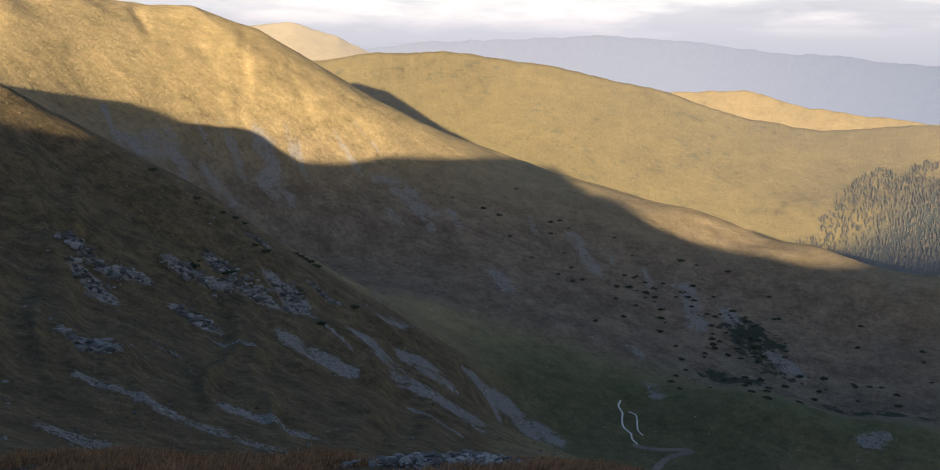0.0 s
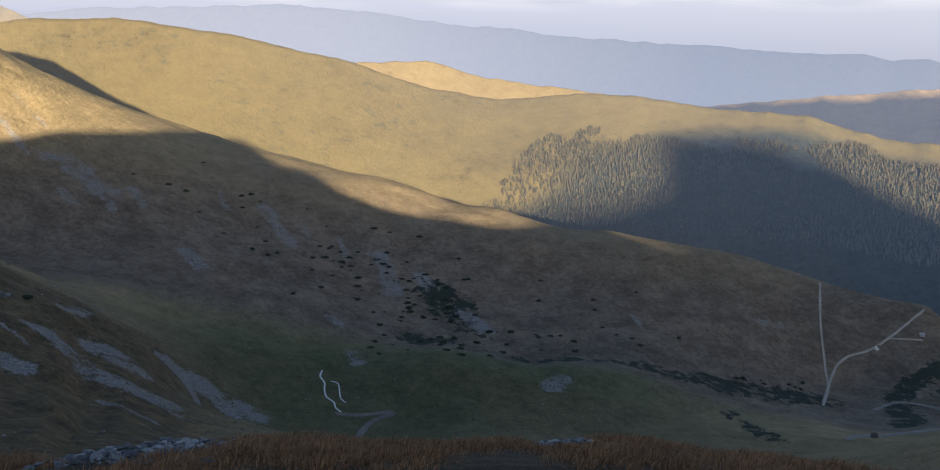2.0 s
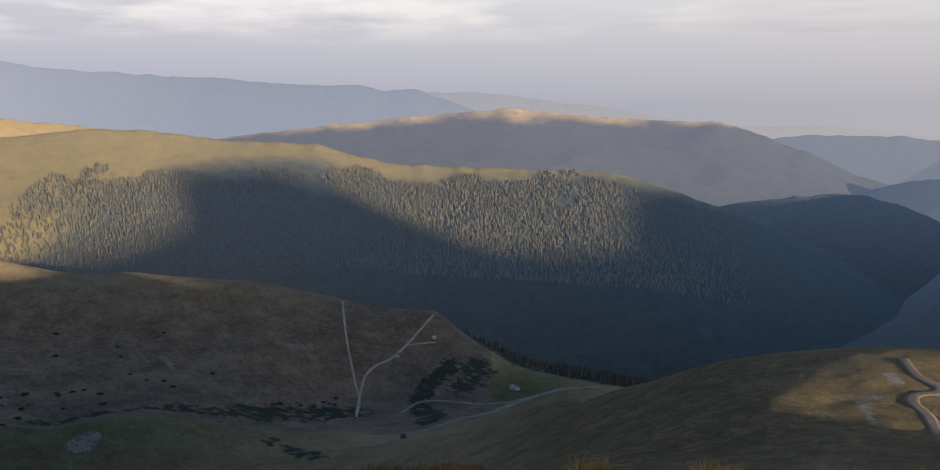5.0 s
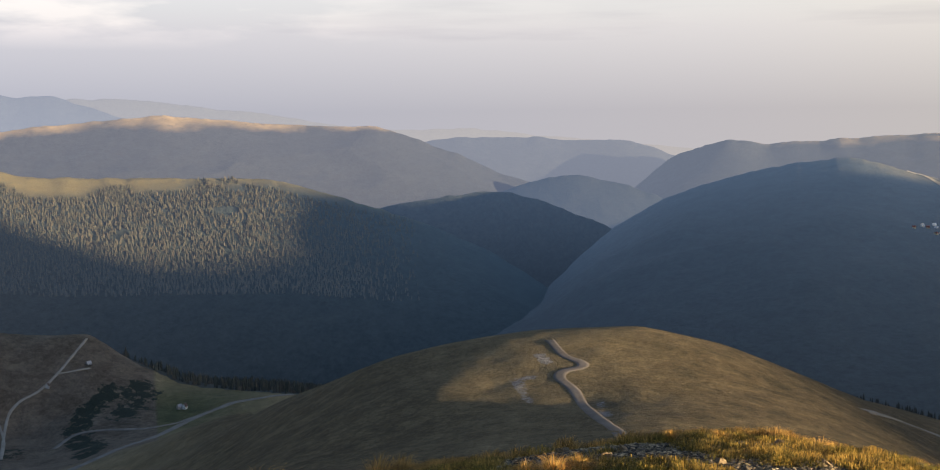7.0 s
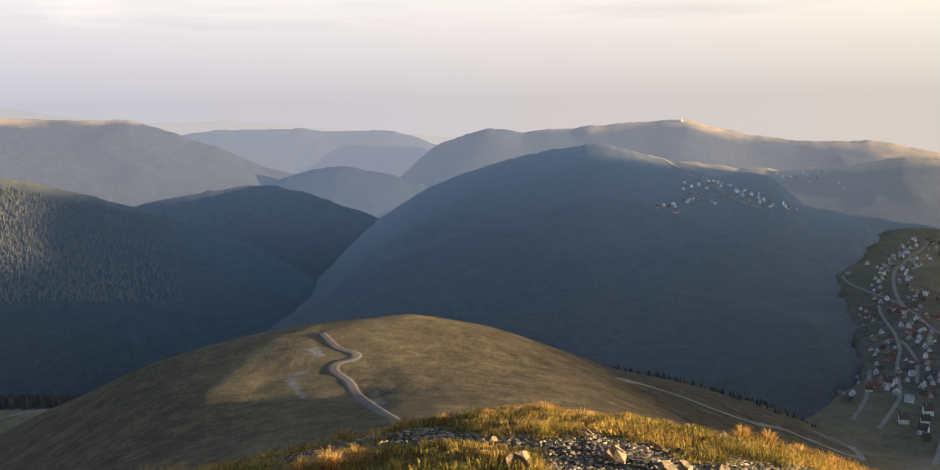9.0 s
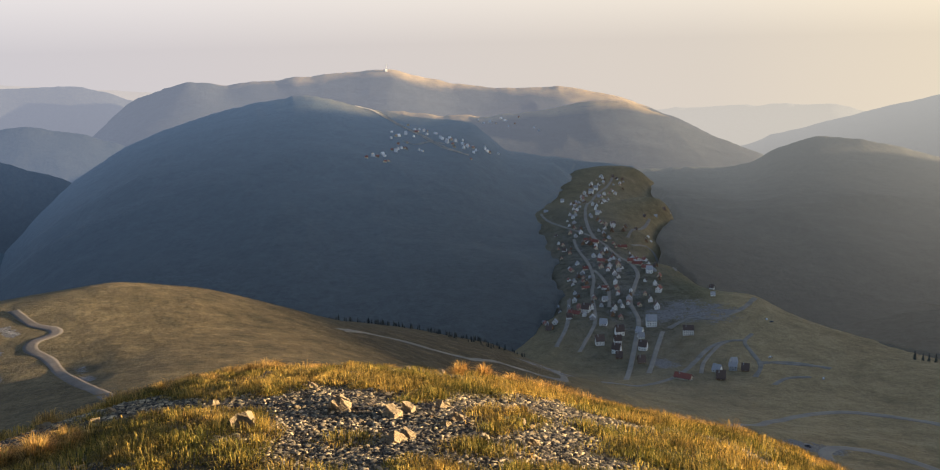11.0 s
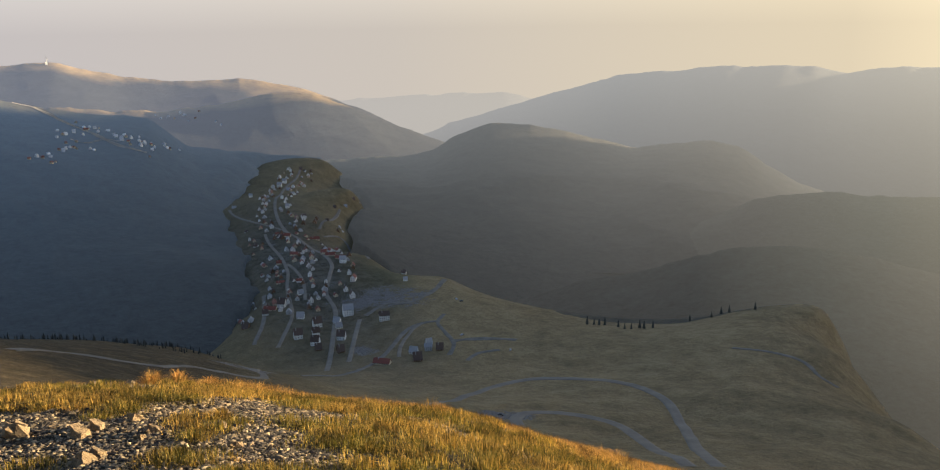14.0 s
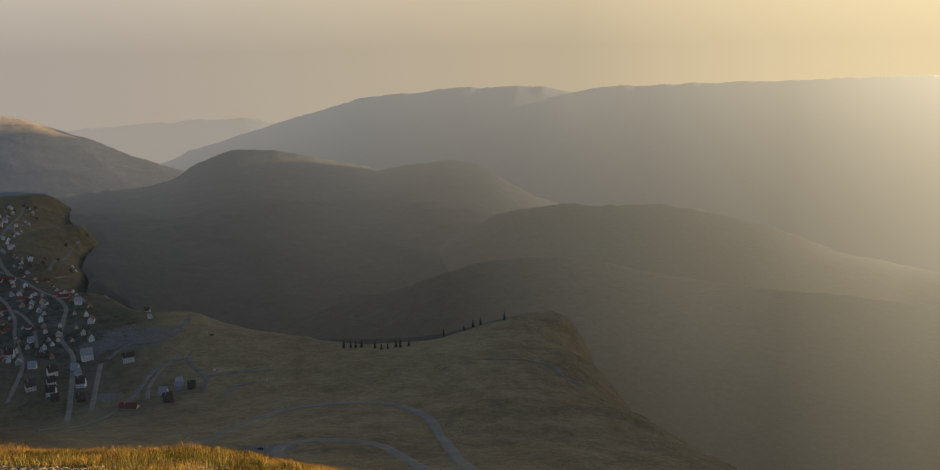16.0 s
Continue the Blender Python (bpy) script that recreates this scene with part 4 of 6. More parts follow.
def scatter(name, base_v, base_f, places, yaw, sizes, mat, label, category, jitter=0.0, attr=None):
    """Many copies of one small shape joined into a single piece of stuff. sizes: (n, 3)."""
    c, s = np.cos(yaw), np.sin(yaw)
    v = base_v[None] * sizes[:, None, :]
    x = v[..., 0] * c[:, None] - v[..., 1] * s[:, None]
    y = v[..., 0] * s[:, None] + v[..., 1] * c[:, None]
    v = np.stack([x, y, v[..., 2]], -1)
    if jitter:
        v = v + (np.random.rand(*v.shape) - 0.5) * jitter * sizes[:, None, :]
    v += places[:, None, :]
    f = base_f[None] + (np.arange(len(places)) * len(base_v))[:, None, None]
    me = mesh_from(name, v.reshape(-1, 3), f.reshape(-1, base_f.shape[1]), False)
    me.materials.append(mat)
    return tagged(new(name, me), label, category, kind="stuff")


def plain(name, colour, rough=0.7, vary=0.25, scale=1.0, spec=0.2, bump=0.0):
    """A material of one colour with grain and blotches."""
    m, n = material(name)
    pos = n.add("ShaderNodeTexCoord").outputs["Object"]
    a = n.noise(pos, scale, 6, 0.6)
    b = n.noise(pos, scale * 9, 4, 0.7)
    rnd = n.add("ShaderNodeObjectInfo").outputs["Random"]
    f = n.math("ADD", n.math("MULTIPLY", a, 0.5), n.math("ADD", n.math("MULTIPLY", b, 0.25), n.math("MULTIPLY", rnd, 0.25)))
    c = n.ramp(f, [(0.25, tuple(v * (1 - vary) for v in colour)), (0.75, tuple(min(v * (1 + vary), 0.9) for v in colour))])
    finish(n, c, rough, b if bump else None, bump or 0.1, 0.05, spec=spec)
    return m


def island_material(name, stops, rough=0.8, translucent=0.0):
    """Each leaf, blade or stone of the joined mesh takes its own tone."""
    m, n = material(name)
    rnd = n.add("ShaderNodeNewGeometry").outputs["Random Per Island"]
    pos = n.add("ShaderNodeTexCoord").outputs["Object"]
    c = n.mix(0.35, n.ramp(rnd, stops), n.mix(1.0, n.ramp(rnd, stops), n.ramp(n.noise(pos, 3.0, 5), [(0.3, (0.5, 0.5, 0.5)), (0.7, (1.4, 1.4, 1.4))]), "MULTIPLY"))
    b = n.add("ShaderNodeBsdfPrincipled", Base_Color=c, Roughness=rough)
    b.inputs["Specular IOR Level"].default_value = 0.2
    out = b.outputs[0]
    if translucent:
        t = n.add("ShaderNodeBsdfTranslucent", Color=c)
        out = n.add("ShaderNodeMixShader", Fac=translucent, i1=out, i2=t.outputs[0]).outputs[0]
    n.add("ShaderNodeOutputMaterial", Surface=out)
    return m


# ---------- roads and tracks ----------
def road_material(name, dark, light, scale):
    m, n = material(name)
    pos = n.add("ShaderNodeNewGeometry").outputs["Position"]
    a, b = n.noise(pos, scale, 6, 0.6), n.noise(pos, scale * 12, 4, 0.7)
    c = n.ramp(n.math("ADD", n.math("MULTIPLY", a, 0.6), n.math("MULTIPLY", b, 0.4)), [(0.35, dark), (0.65, light)])
    finish(n, c, 0.9, b, 0.4, 0.1)
    return m


ROAD_MATS = {"asphalt": road_material("grey_asphalt", (0.19, 0.165, 0.134), (0.30, 0.260, 0.210), 0.08),
             "gravel": road_material("pale_gravel", (0.14, 0.125, 0.105), (0.27, 0.24, 0.20), 0.10),
             "dirt": road_material("trodden_earth", (0.10, 0.082, 0.068), (0.19, 0.16, 0.135), 0.12),
             "bare": road_material("bare_pale_earth", (0.24, 0.21, 0.17), (0.40, 0.36, 0.30), 0.05),
             "chalk": road_material("white_stone_track", (0.42, 0.40, 0.38), (0.68, 0.66, 0.62), 0.15)}
ROAD_WORDS = {"asphalt": "grey asphalt road curving over the grassy slope", "gravel": "pale gravel road through dry grass",
              "dirt": "trodden dirt track across the hillside", "bare": "pale bare-earth track over the grassy spur", "chalk": "white stony footpath in the valley"}


def smooth_line(pts, step):
    """Catmull-Rom through the waypoints, resampled at even steps."""
    p = np.array([pts[0], *pts, pts[-1]], float)
    out = []
    for i in range(1, len(p) - 2):
        for t in np.linspace(0, 1, 24, endpoint=False):
            a, b, c, d = p[i - 1], p[i], p[i + 1], p[i + 2]
            out.append(0.5 * (2 * b + (c - a) * t + (2 * a - 5 * b + 4 * c - d) * t ** 2 + (3 * b - a - 3 * c + d) * t ** 3))
    out = np.array(out + [p[-1]])
    s = np.concatenate([[0], np.cumsum(np.hypot(*np.diff(out, axis=0).T))])
    k = np.arange(0, s[-1], step)
    return np.stack([np.interp(k, s, out[:, 0]), np.interp(k, s, out[:, 1])], -1)


road_lines = []
for name, (width, kind, pts) in ROADS.items():
    line = smooth_line(pts, 2.5)
    if len(line) < 3:
        continue
    d = np.gradient(line, axis=0)
    d /= np.maximum(np.hypot(d[:, 0], d[:, 1]), 1e-6)[:, None]
    side = np.stack([-d[:, 1], d[:, 0]], -1)
    ragged = 1 + 0.35 * value_noise(line[:, 0] / 9, line[:, 1] / 9, 5)
    if kind == "asphalt":
        ragged[:] = 1
    rows = []
    for k, dz in ((-0.62, -0.6), (-0.5, 0.45), (-0.25, 0.55), (0.0, 0.6), (0.25, 0.55), (0.5, 0.45), (0.62, -0.6)):
        q = line + side * (k * width * ragged)[:, None]
        low = np.clip(np.hypot(q[:, 0], q[:, 1]) / 1600, 0.18, 1)
        rows.append(np.column_stack([q, height(q[:, 0], q[:, 1]) + (dz + 0.2) * low]))
    level = np.mean([r[:, 2] for r in rows[1:-1]], 0)
    for r in rows[1:-1]:
        r[:, 2] = np.maximum(r[:, 2], level * 0.7 + r[:, 2] * 0.3)
    v = np.stack(rows, 1).reshape(-1, 3)
    me = mesh_from("road_" + name, v, quads(len(line), len(rows)))
    me.materials.append(ROAD_MATS[kind])
    tagged(new("road_" + name, me), ROAD_WORDS[kind], "road", kind="structure")
    road_lines.append((name, kind, line))

# ---------- conifers ----------
SPRUCE = island_material("spruce_needles", [(0.0, (0.050, 0.060, 0.055)), (0.5, (0.072, 0.078, 0.066)), (1.0, (0.105, 0.095, 0.076))], 0.9)
# faint blue emission on these needles paints in the haze before them
HAZE_GLOW_SPRUCE, n = material("distant_spruce_needles")
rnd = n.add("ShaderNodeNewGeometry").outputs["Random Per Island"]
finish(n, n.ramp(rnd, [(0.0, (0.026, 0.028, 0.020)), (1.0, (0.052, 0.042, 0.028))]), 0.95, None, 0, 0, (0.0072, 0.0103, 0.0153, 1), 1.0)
BELT_SPRUCE = island_material("dark_spruce_needles", [(0.0, (0.026, 0.032, 0.034)), (1.0, (0.048, 0.050, 0.046))], 0.9)
BARK = plain("dark_bark", (0.09, 0.065, 0.045), 0.95, 0.3, 4.0)


def cone_tree(sides=6):
    v, f = [], []
    for z0, z1, rad in ((0.06, 0.62, 0.17), (0.40, 1.0, 0.11)):
        b = len(v)
        for i in range(sides):
            a = 2 * math.pi * i / sides
            k = rad * (1.15 if i % 2 else 0.8)
            v.append((k * math.cos(a), k * math.sin(a), z0 + (0.03 if i % 2 else 0)))
        v.append((0, 0, z1))
        f += [(b + i, b + (i + 1) % sides, b + sides) for i in range(sides)]
    return np.array(v), np.array(f)


rng = np.random.default_rng(4)
tree_v, tree_f = cone_tree()


def forest(name, label, count, az0, az1, r0, r1, keep, low, high, surface=None, mat=SPRUCE):
    a = rng.uniform(az0, az1, count)
    r = np.sqrt(rng.uniform(r0 ** 2, r1 ** 2, count))
    x, y = r * np.sin(np.radians(a)), r * np.cos(np.radians(a))
    if surface is None:
        z = height(x, y)
        ok = (woods(x, y, z) > 0.5) & keep(a, r, z, x, y)
    else:
        hits = [surface.ray_cast(Vector((p, q, 1500)), Vector((0, 0, -1)))[0] for p, q in zip(x, y)]
        z = np.array([h.z if h is not None else -9999 for h in hits])
        ok = (z > -9000) & keep(a, r, z, x, y)
    x, y, z = x[ok], y[ok], z[ok]
    hgt = rng.uniform(low, high, len(x))
    sizes = np.column_stack([hgt * rng.uniform(0.8, 1.2, len(x)), hgt * rng.uniform(0.8, 1.2, len(x)), hgt])
    return scatter(name, tree_v, tree_f, np.column_stack([x, y, z - 0.5]), rng.uniform(0, 6.28, len(x)), sizes, mat, label, "forest", 0.03)


def flank(a, r, z, x, y):
    """Spruces on the far ridge stop below its grassy crest, with clearings."""
    edge = np.interp(a, [10, 16, 19, 23, 30, 40, 50, 56, 61, 65], [0.0, 0.1, 0.38, 0.64, 0.76, 0.86, 0.925, 0.955, 0.965, 1.0])
    rise = (r - 1480) / 670
    clearing = value_noise(x / 120, y / 120, 21) + value_noise(x / 45, y / 45, 22) * 0.7
    return (rise < edge + clearing * np.interp(a, [22, 32], [0.26, 0.12])) & (rng.random(len(a)) < np.interp(a, [16, 27], [0.15, 1.0])) & (rise > 0.34) & (rng.random(len(a)) < np.clip((64 - a) / 10, 0, 1)) & (clearing > -0.52) & (a > 17 + 5 * clearing)


forest("spruce_forest", "spruce forest on the far mountainside, partly sunlit", 52000, 12, 70, 1500, 2150, flank, 6, 11, ridge_bvh, HAZE_GLOW_SPRUCE)
forest("spruce_forest", "dark spruce forest in the shaded valley", 5000, 43, 66, 700, 1500, lambda a, r, z, x, y: rng.random(len(a)) < 0.8, 9, 16)


def near_edge(a, r, z, x, y):
    return (woods(x + 22, y + 0, z) < 0.5) | (woods(x - 22, y, z) < 0.5) | (woods(x, y + 22, z) < 0.5) | (woods(x, y - 22, z) < 0.5)


forest("spruce_fringe", "fringe of spruces along the forest edge", 24000, 66, 97, 650, 1200, near_edge, 4, 9)


def strip(name, label, count, bounds, low, high):
    """A belt of spruces between two distances along the bearings."""
    a = rng.uniform(bounds[0][0], bounds[-1][0], count)
    near, far = (np.interp(a, [b[0] for b in bounds], [b[i] for b in bounds]) for i in (1, 2))
    r = near + (far - near) * rng.random(count)
    ok = value_noise(a * 1.7, r / 40, 83) + 0.6 * value_noise(a * 6, r / 15, 84) > -0.12
    a, r = a[ok], r[ok]
    count = len(a)
    x, y = r * np.sin(np.radians(a)), r * np.cos(np.radians(a))
    hgt = rng.uniform(low, high, count)
    scatter(name, tree_v, tree_f, np.column_stack([x, y, height(x, y) - 0.5]), rng.uniform(0, 6.28, count), np.column_stack([hgt * 0.9, hgt * 0.9, hgt]), BELT_SPRUCE, label, "forest", 0.03)


strip("spruce_belt", "dark belt of tall spruces below the grassy dome", 1100, [(78, 700, 860), (84, 640, 820), (90, 600, 780), (96, 610, 780), (101, 650, 800)], 2.5, 5.5)


def conifer(seed):
    """A spruce: tapered trunk and tiers of drooping, ragged boughs."""
    r = random.Random(seed)
    root = tagged(new("spruce_tree"), "small dark spruce standing alone on the grassy crest", "tree", "spruces on the meadow crest")
    bm = bmesh.new()
    bmesh.ops.create_cone(bm, segments=7, radius1=0.22, radius2=0.03, depth=8.0, matrix=Matrix.Translation((0, 0, 4.0)))
    part("trunk", bm, BARK, root)
    bm = bmesh.new()
    for tier in range(11):
        t = tier / 10
        z, reach = 0.9 + 7.0 * t, 1.7 * (1 - t) ** 0.8 + 0.15
        for k in range(9 - tier // 3):
            a = 2 * math.pi * k / (9 - tier // 3) + r.uniform(-0.3, 0.3)
            l = reach * r.uniform(0.7, 1.15)
            d, w = Vector((math.cos(a), math.sin(a), 0)), Vector((-math.sin(a), math.cos(a), 0))
            base, tip = Vector((0, 0, z + 0.35)), d * l + Vector((0, 0, z - 0.35 * l))
            wide = w * l * 0.33
            vs = [bm.verts.new(p) for p in (base, d * l * 0.6 + wide + Vector((0, 0, z - 0.1)), tip, d * l * 0.6 - wide + Vector((0, 0, z - 0.1)), d * l * 0.55 + Vector((0, 0, z + 0.28)))]
            for tri in ((0, 1, 4), (1, 2, 4), (2, 3, 4), (3, 0, 4)):
                bm.faces.new([vs[i] for i in tri])
    part("crown", bm, SPRUCE, root)
    return root


models = [conifer(i) for i in range(3)]
for i, (x, y) in enumerate(CREST_TREES):
    p = spot(x, y, -0.2)
    k = random.uniform(0.65, 1.25)
    m = Matrix.Translation(p) @ Matrix.Rotation(random.uniform(0, 6.28), 4, "Z")
    if i < 3:
        models[i].matrix_world = m
        models[i].scale = (k, k, k)
    else:
        copy_thing(models[i % 3], m).scale = (k, k, k * random.uniform(0.9, 1.1))

# ---------- dwarf pines on the spur ----------
PINE = island_material("dwarf_pine_needles", [(0.0, (0.016, 0.026, 0.016)), (1.0, (0.040, 0.052, 0.030))], 0.9)


def pine_bush(seed):
    r = random.Random(seed)
    root = tagged(new("dwarf_pine"), "low dark dwarf pine bush on the grassy slope", "bush", "dwarf pines on the spur")
    bm = bmesh.new()
    for k in range(70):
        a, d = r.uniform(0, 6.28), r.uniform(0, 1) ** 0.6
        p = Vector((math.cos(a) * d * 2.0, math.sin(a) * d * 1.7, r.uniform(0.1, 1.0) * (1.25 - d * 0.8)))
        m = Matrix.Translation(p) @ Euler((r.uniform(-0.7, 0.7), r.uniform(-0.7, 0.7), r.uniform(0, 6))).to_matrix().to_4x4() @ Matrix.Diagonal((r.uniform(0.3, 0.55), r.uniform(0.3, 0.55), r.uniform(0.4, 0.8), 1))
        bmesh.ops.create_cone(bm, segments=5, radius1=0.7, radius2=0.0, depth=1.2, matrix=m)
    part("foliage", bm, PINE, root)
    bm = bmesh.new()
    for k in range(5):
        a = k * 1.25
        m = Matrix.Rotation(a, 4, "Z") @ Matrix.Rotation(1.0, 4, "Y") @ Matrix.Translation((0, 0, 0.6))
        bmesh.ops.create_cone(bm, segments=5, radius1=0.07, radius2=0.03, depth=1.2, matrix=m)
    part("stem", bm, BARK, root)
    return root


bushes = [pine_bush(40 + i) for i in range(3)]
BUSH_AREAS = [(290, 960, 50, 55, 45), (250, 1010, 90, 80, 34), (400, 960, 120, 60, 12), (180, 1040, 70, 60, 18), (340, 880, 110, 22, 12), (480, 870, 90, 16, 10), (590, 800, 60, 14, 12), (-150, 560, 40, 30, 6), (90, 1130, 90, 40, 14), (250, 860, 80, 40, 16)]
spots = [(270, 1122), (341, 1065), (176, 1045), (179, 1004), (158, 1010), (276, 951), (296, 974), (253, 880), (279, 884), (258, 960), (405, 969), (207, 903), (250, 953), (396, 849), (128, 944), (98, 1033), (252, 1123), (304, 1108), (113, 1025), (196, 959), (337, 1018), (298, 1005), (289, 1025), (289, 928), (347, 905), (321, 858), (98, 1148), (35, 1125), (60, 1221), (70, 1056), (187, 1071), (204, 1031),
         (-213, 643), (-182, 636), (-166, 642), (-160, 650), (-155, 653), (-126, 690), (-120, 692), (-112, 689), (-123, 690), (-117, 691), (-140, 619), (-134, 619), (-76, 623)]
marked = len(spots)
for cx, cy, sx, sy, count in BUSH_AREAS:
    spots += [(cx + random.gauss(0, 0.55) * sx, cy + random.gauss(0, 0.55) * sy) for _ in range(count)]
for i, (x, y) in enumerate(spots):
    k = random.uniform(1.5, 2.3) if i < marked else random.uniform(0.3, 1.0) ** 1.5 * 2.4
    m = Matrix.Translation(spot(x, y, -0.15)) @ Matrix.Rotation(random.uniform(0, 6.28), 4, "Z")
    ob = bushes[i] if i < 3 else copy_thing(bushes[i % 3], m)
    if i < 3:
        ob.matrix_world = m
    ob.scale = (k, k * random.uniform(0.8, 1.2), k * 0.75)

# ---------- rocks on screes and outcrops ----------
ROCK = island_material("grey_rock", [(0.0, (0.050, 0.046, 0.043)), (0.6, (0.120, 0.112, 0.104)), (1.0, (0.25, 0.238, 0.225))], 0.9)


def rock_shape(seed, detail=1):
    bm = bmesh.new()
    bmesh.ops.create_icosphere(bm, subdivisions=detail, radius=0.5)
    r = random.Random(seed)
    for v in bm.verts:
        v.co *= r.uniform(0.7, 1.15)
        v.co = Vector((round(v.co.x * 4) / 4 * 0.4 + v.co.x * 0.6, v.co.y, v.co.z * 0.75))
    bm.faces.ensure_lookup_table()
    v = np.array([tuple(q.co) for q in bm.verts])
    f = np.array([[q.index for q in face.verts] for face in bm.faces])
    bm.free()
    return v, f


rock_v, rock_f = rock_shape(3)
xs, ys, hs = [], [], []
for key, many, big in (("A", 200, 0.8), ("A2", 160, 0.7), ("R", 95, 4.2), ("B", 30, 1.5), ("B2", 30, 1.6), ("V", 40, 1.6)):
    for x0, y0, x1, y1, w in SCREE[key]:
        t = rng.random(many)
        px, py = x0 + (x1 - x0) * t, y0 + (y1 - y0) * t
        xs.append(px + rng.normal(0, w * 0.45, many)), ys.append(py + rng.normal(0, w * 0.45, many))
        hs.append(big * rng.uniform(0.35, 1.2, many) ** 1.6)
# loose boulders strewn over the near bowl and the spur's foot
count = 1500
a, r = np.radians(rng.uniform(-28, 30, count)), rng.uniform(200, 950, count)
xs.append(r * np.sin(a)), ys.append(r * np.cos(a)), hs.append(rng.uniform(0.3, 1.6, count) ** 2)
xs, ys, hs = map(np.concatenate, (xs, ys, hs))
scatter("scree_rocks", rock_v, rock_f, np.column_stack([xs, ys, height(xs, ys)]), rng.uniform(0, 6.28, len(xs)),
        np.column_stack([hs * rng.uniform(0.8, 1.5, len(xs)), hs, hs * rng.uniform(0.6, 1.0, len(xs))]), ROCK, "grey broken rock on the screes and outcrops", "rocks", 0.15)

# ---------- houses ----------
WHITE = plain("white_render", (0.74, 0.72, 0.67), 0.8, 0.3, 0.6)
CREAM = plain("cream_render", (0.54, 0.46, 0.33), 0.8, 0.3, 0.6)
TIMBER = plain("brown_timber", (0.20, 0.12, 0.07), 0.8, 0.3, 2.0)
RED = plain("red_roof_sheet", (0.24, 0.085, 0.062), 0.6, 0.3, 1.0)
BROWN = plain("dark_brown_roof", (0.12, 0.085, 0.07), 0.7, 0.3, 1.0)
SLATE = plain("grey_metal_roof", (0.34, 0.34, 0.35), 0.5, 0.25, 1.0)
# hamlet white and roof sheet, painted paler to stand in for haze
HAZED_WHITE = plain("bright_limewash", (0.84, 0.82, 0.78), 0.8, 0.3, 0.4)
HAZED_SHEET = plain("bare_sheet_roof", (0.76, 0.76, 0.77), 0.5, 0.2, 0.6)
PALE_SHEET = plain("pale_sheet_roof", (0.55, 0.55, 0.56), 0.5, 0.2, 1.0)
CONCRETE = plain("grey_concrete", (0.38, 0.37, 0.36), 0.9, 0.2, 0.5)
PANE = plain("dark_window_glass", (0.035, 0.04, 0.05), 0.15, 0.2, 1.0, spec=0.6)
FRAME = plain("white_window_frame", (0.70, 0.70, 0.68), 0.6, 0.1, 1.0)


def window_mesh(w=1.1, h=1.25):
    bm = bmesh.new()
    box(bm, -w / 2 - 0.06, w / 2 + 0.06, -0.07, 0.02, -h / 2 - 0.06, h / 2 + 0.06)
    bmesh.ops.bisect_plane(bm, geom=bm.verts[:] + bm.edges[:] + bm.faces[:], plane_co=(0, 0, 0), plane_no=(1, 0, 0))
    front = [f for f in bm.faces if f.normal.y < -0.9]
    for f in bm.faces:
        f.material_index = 1
    bmesh.ops.inset_individual(bm, faces=front, thickness=0.07, depth=-0.03, use_even_offset=True)
    for f in front:
        f.material_index = 0
    me = bpy.data.meshes.new("window")
    bm.to_mesh(me)
    bm.free()
    me.materials.append(PANE)
    me.materials.append(FRAME)
    return me


WINDOW = window_mesh()


def window(parent):
    win = new("window", WINDOW)
    win.parent = parent
    return win


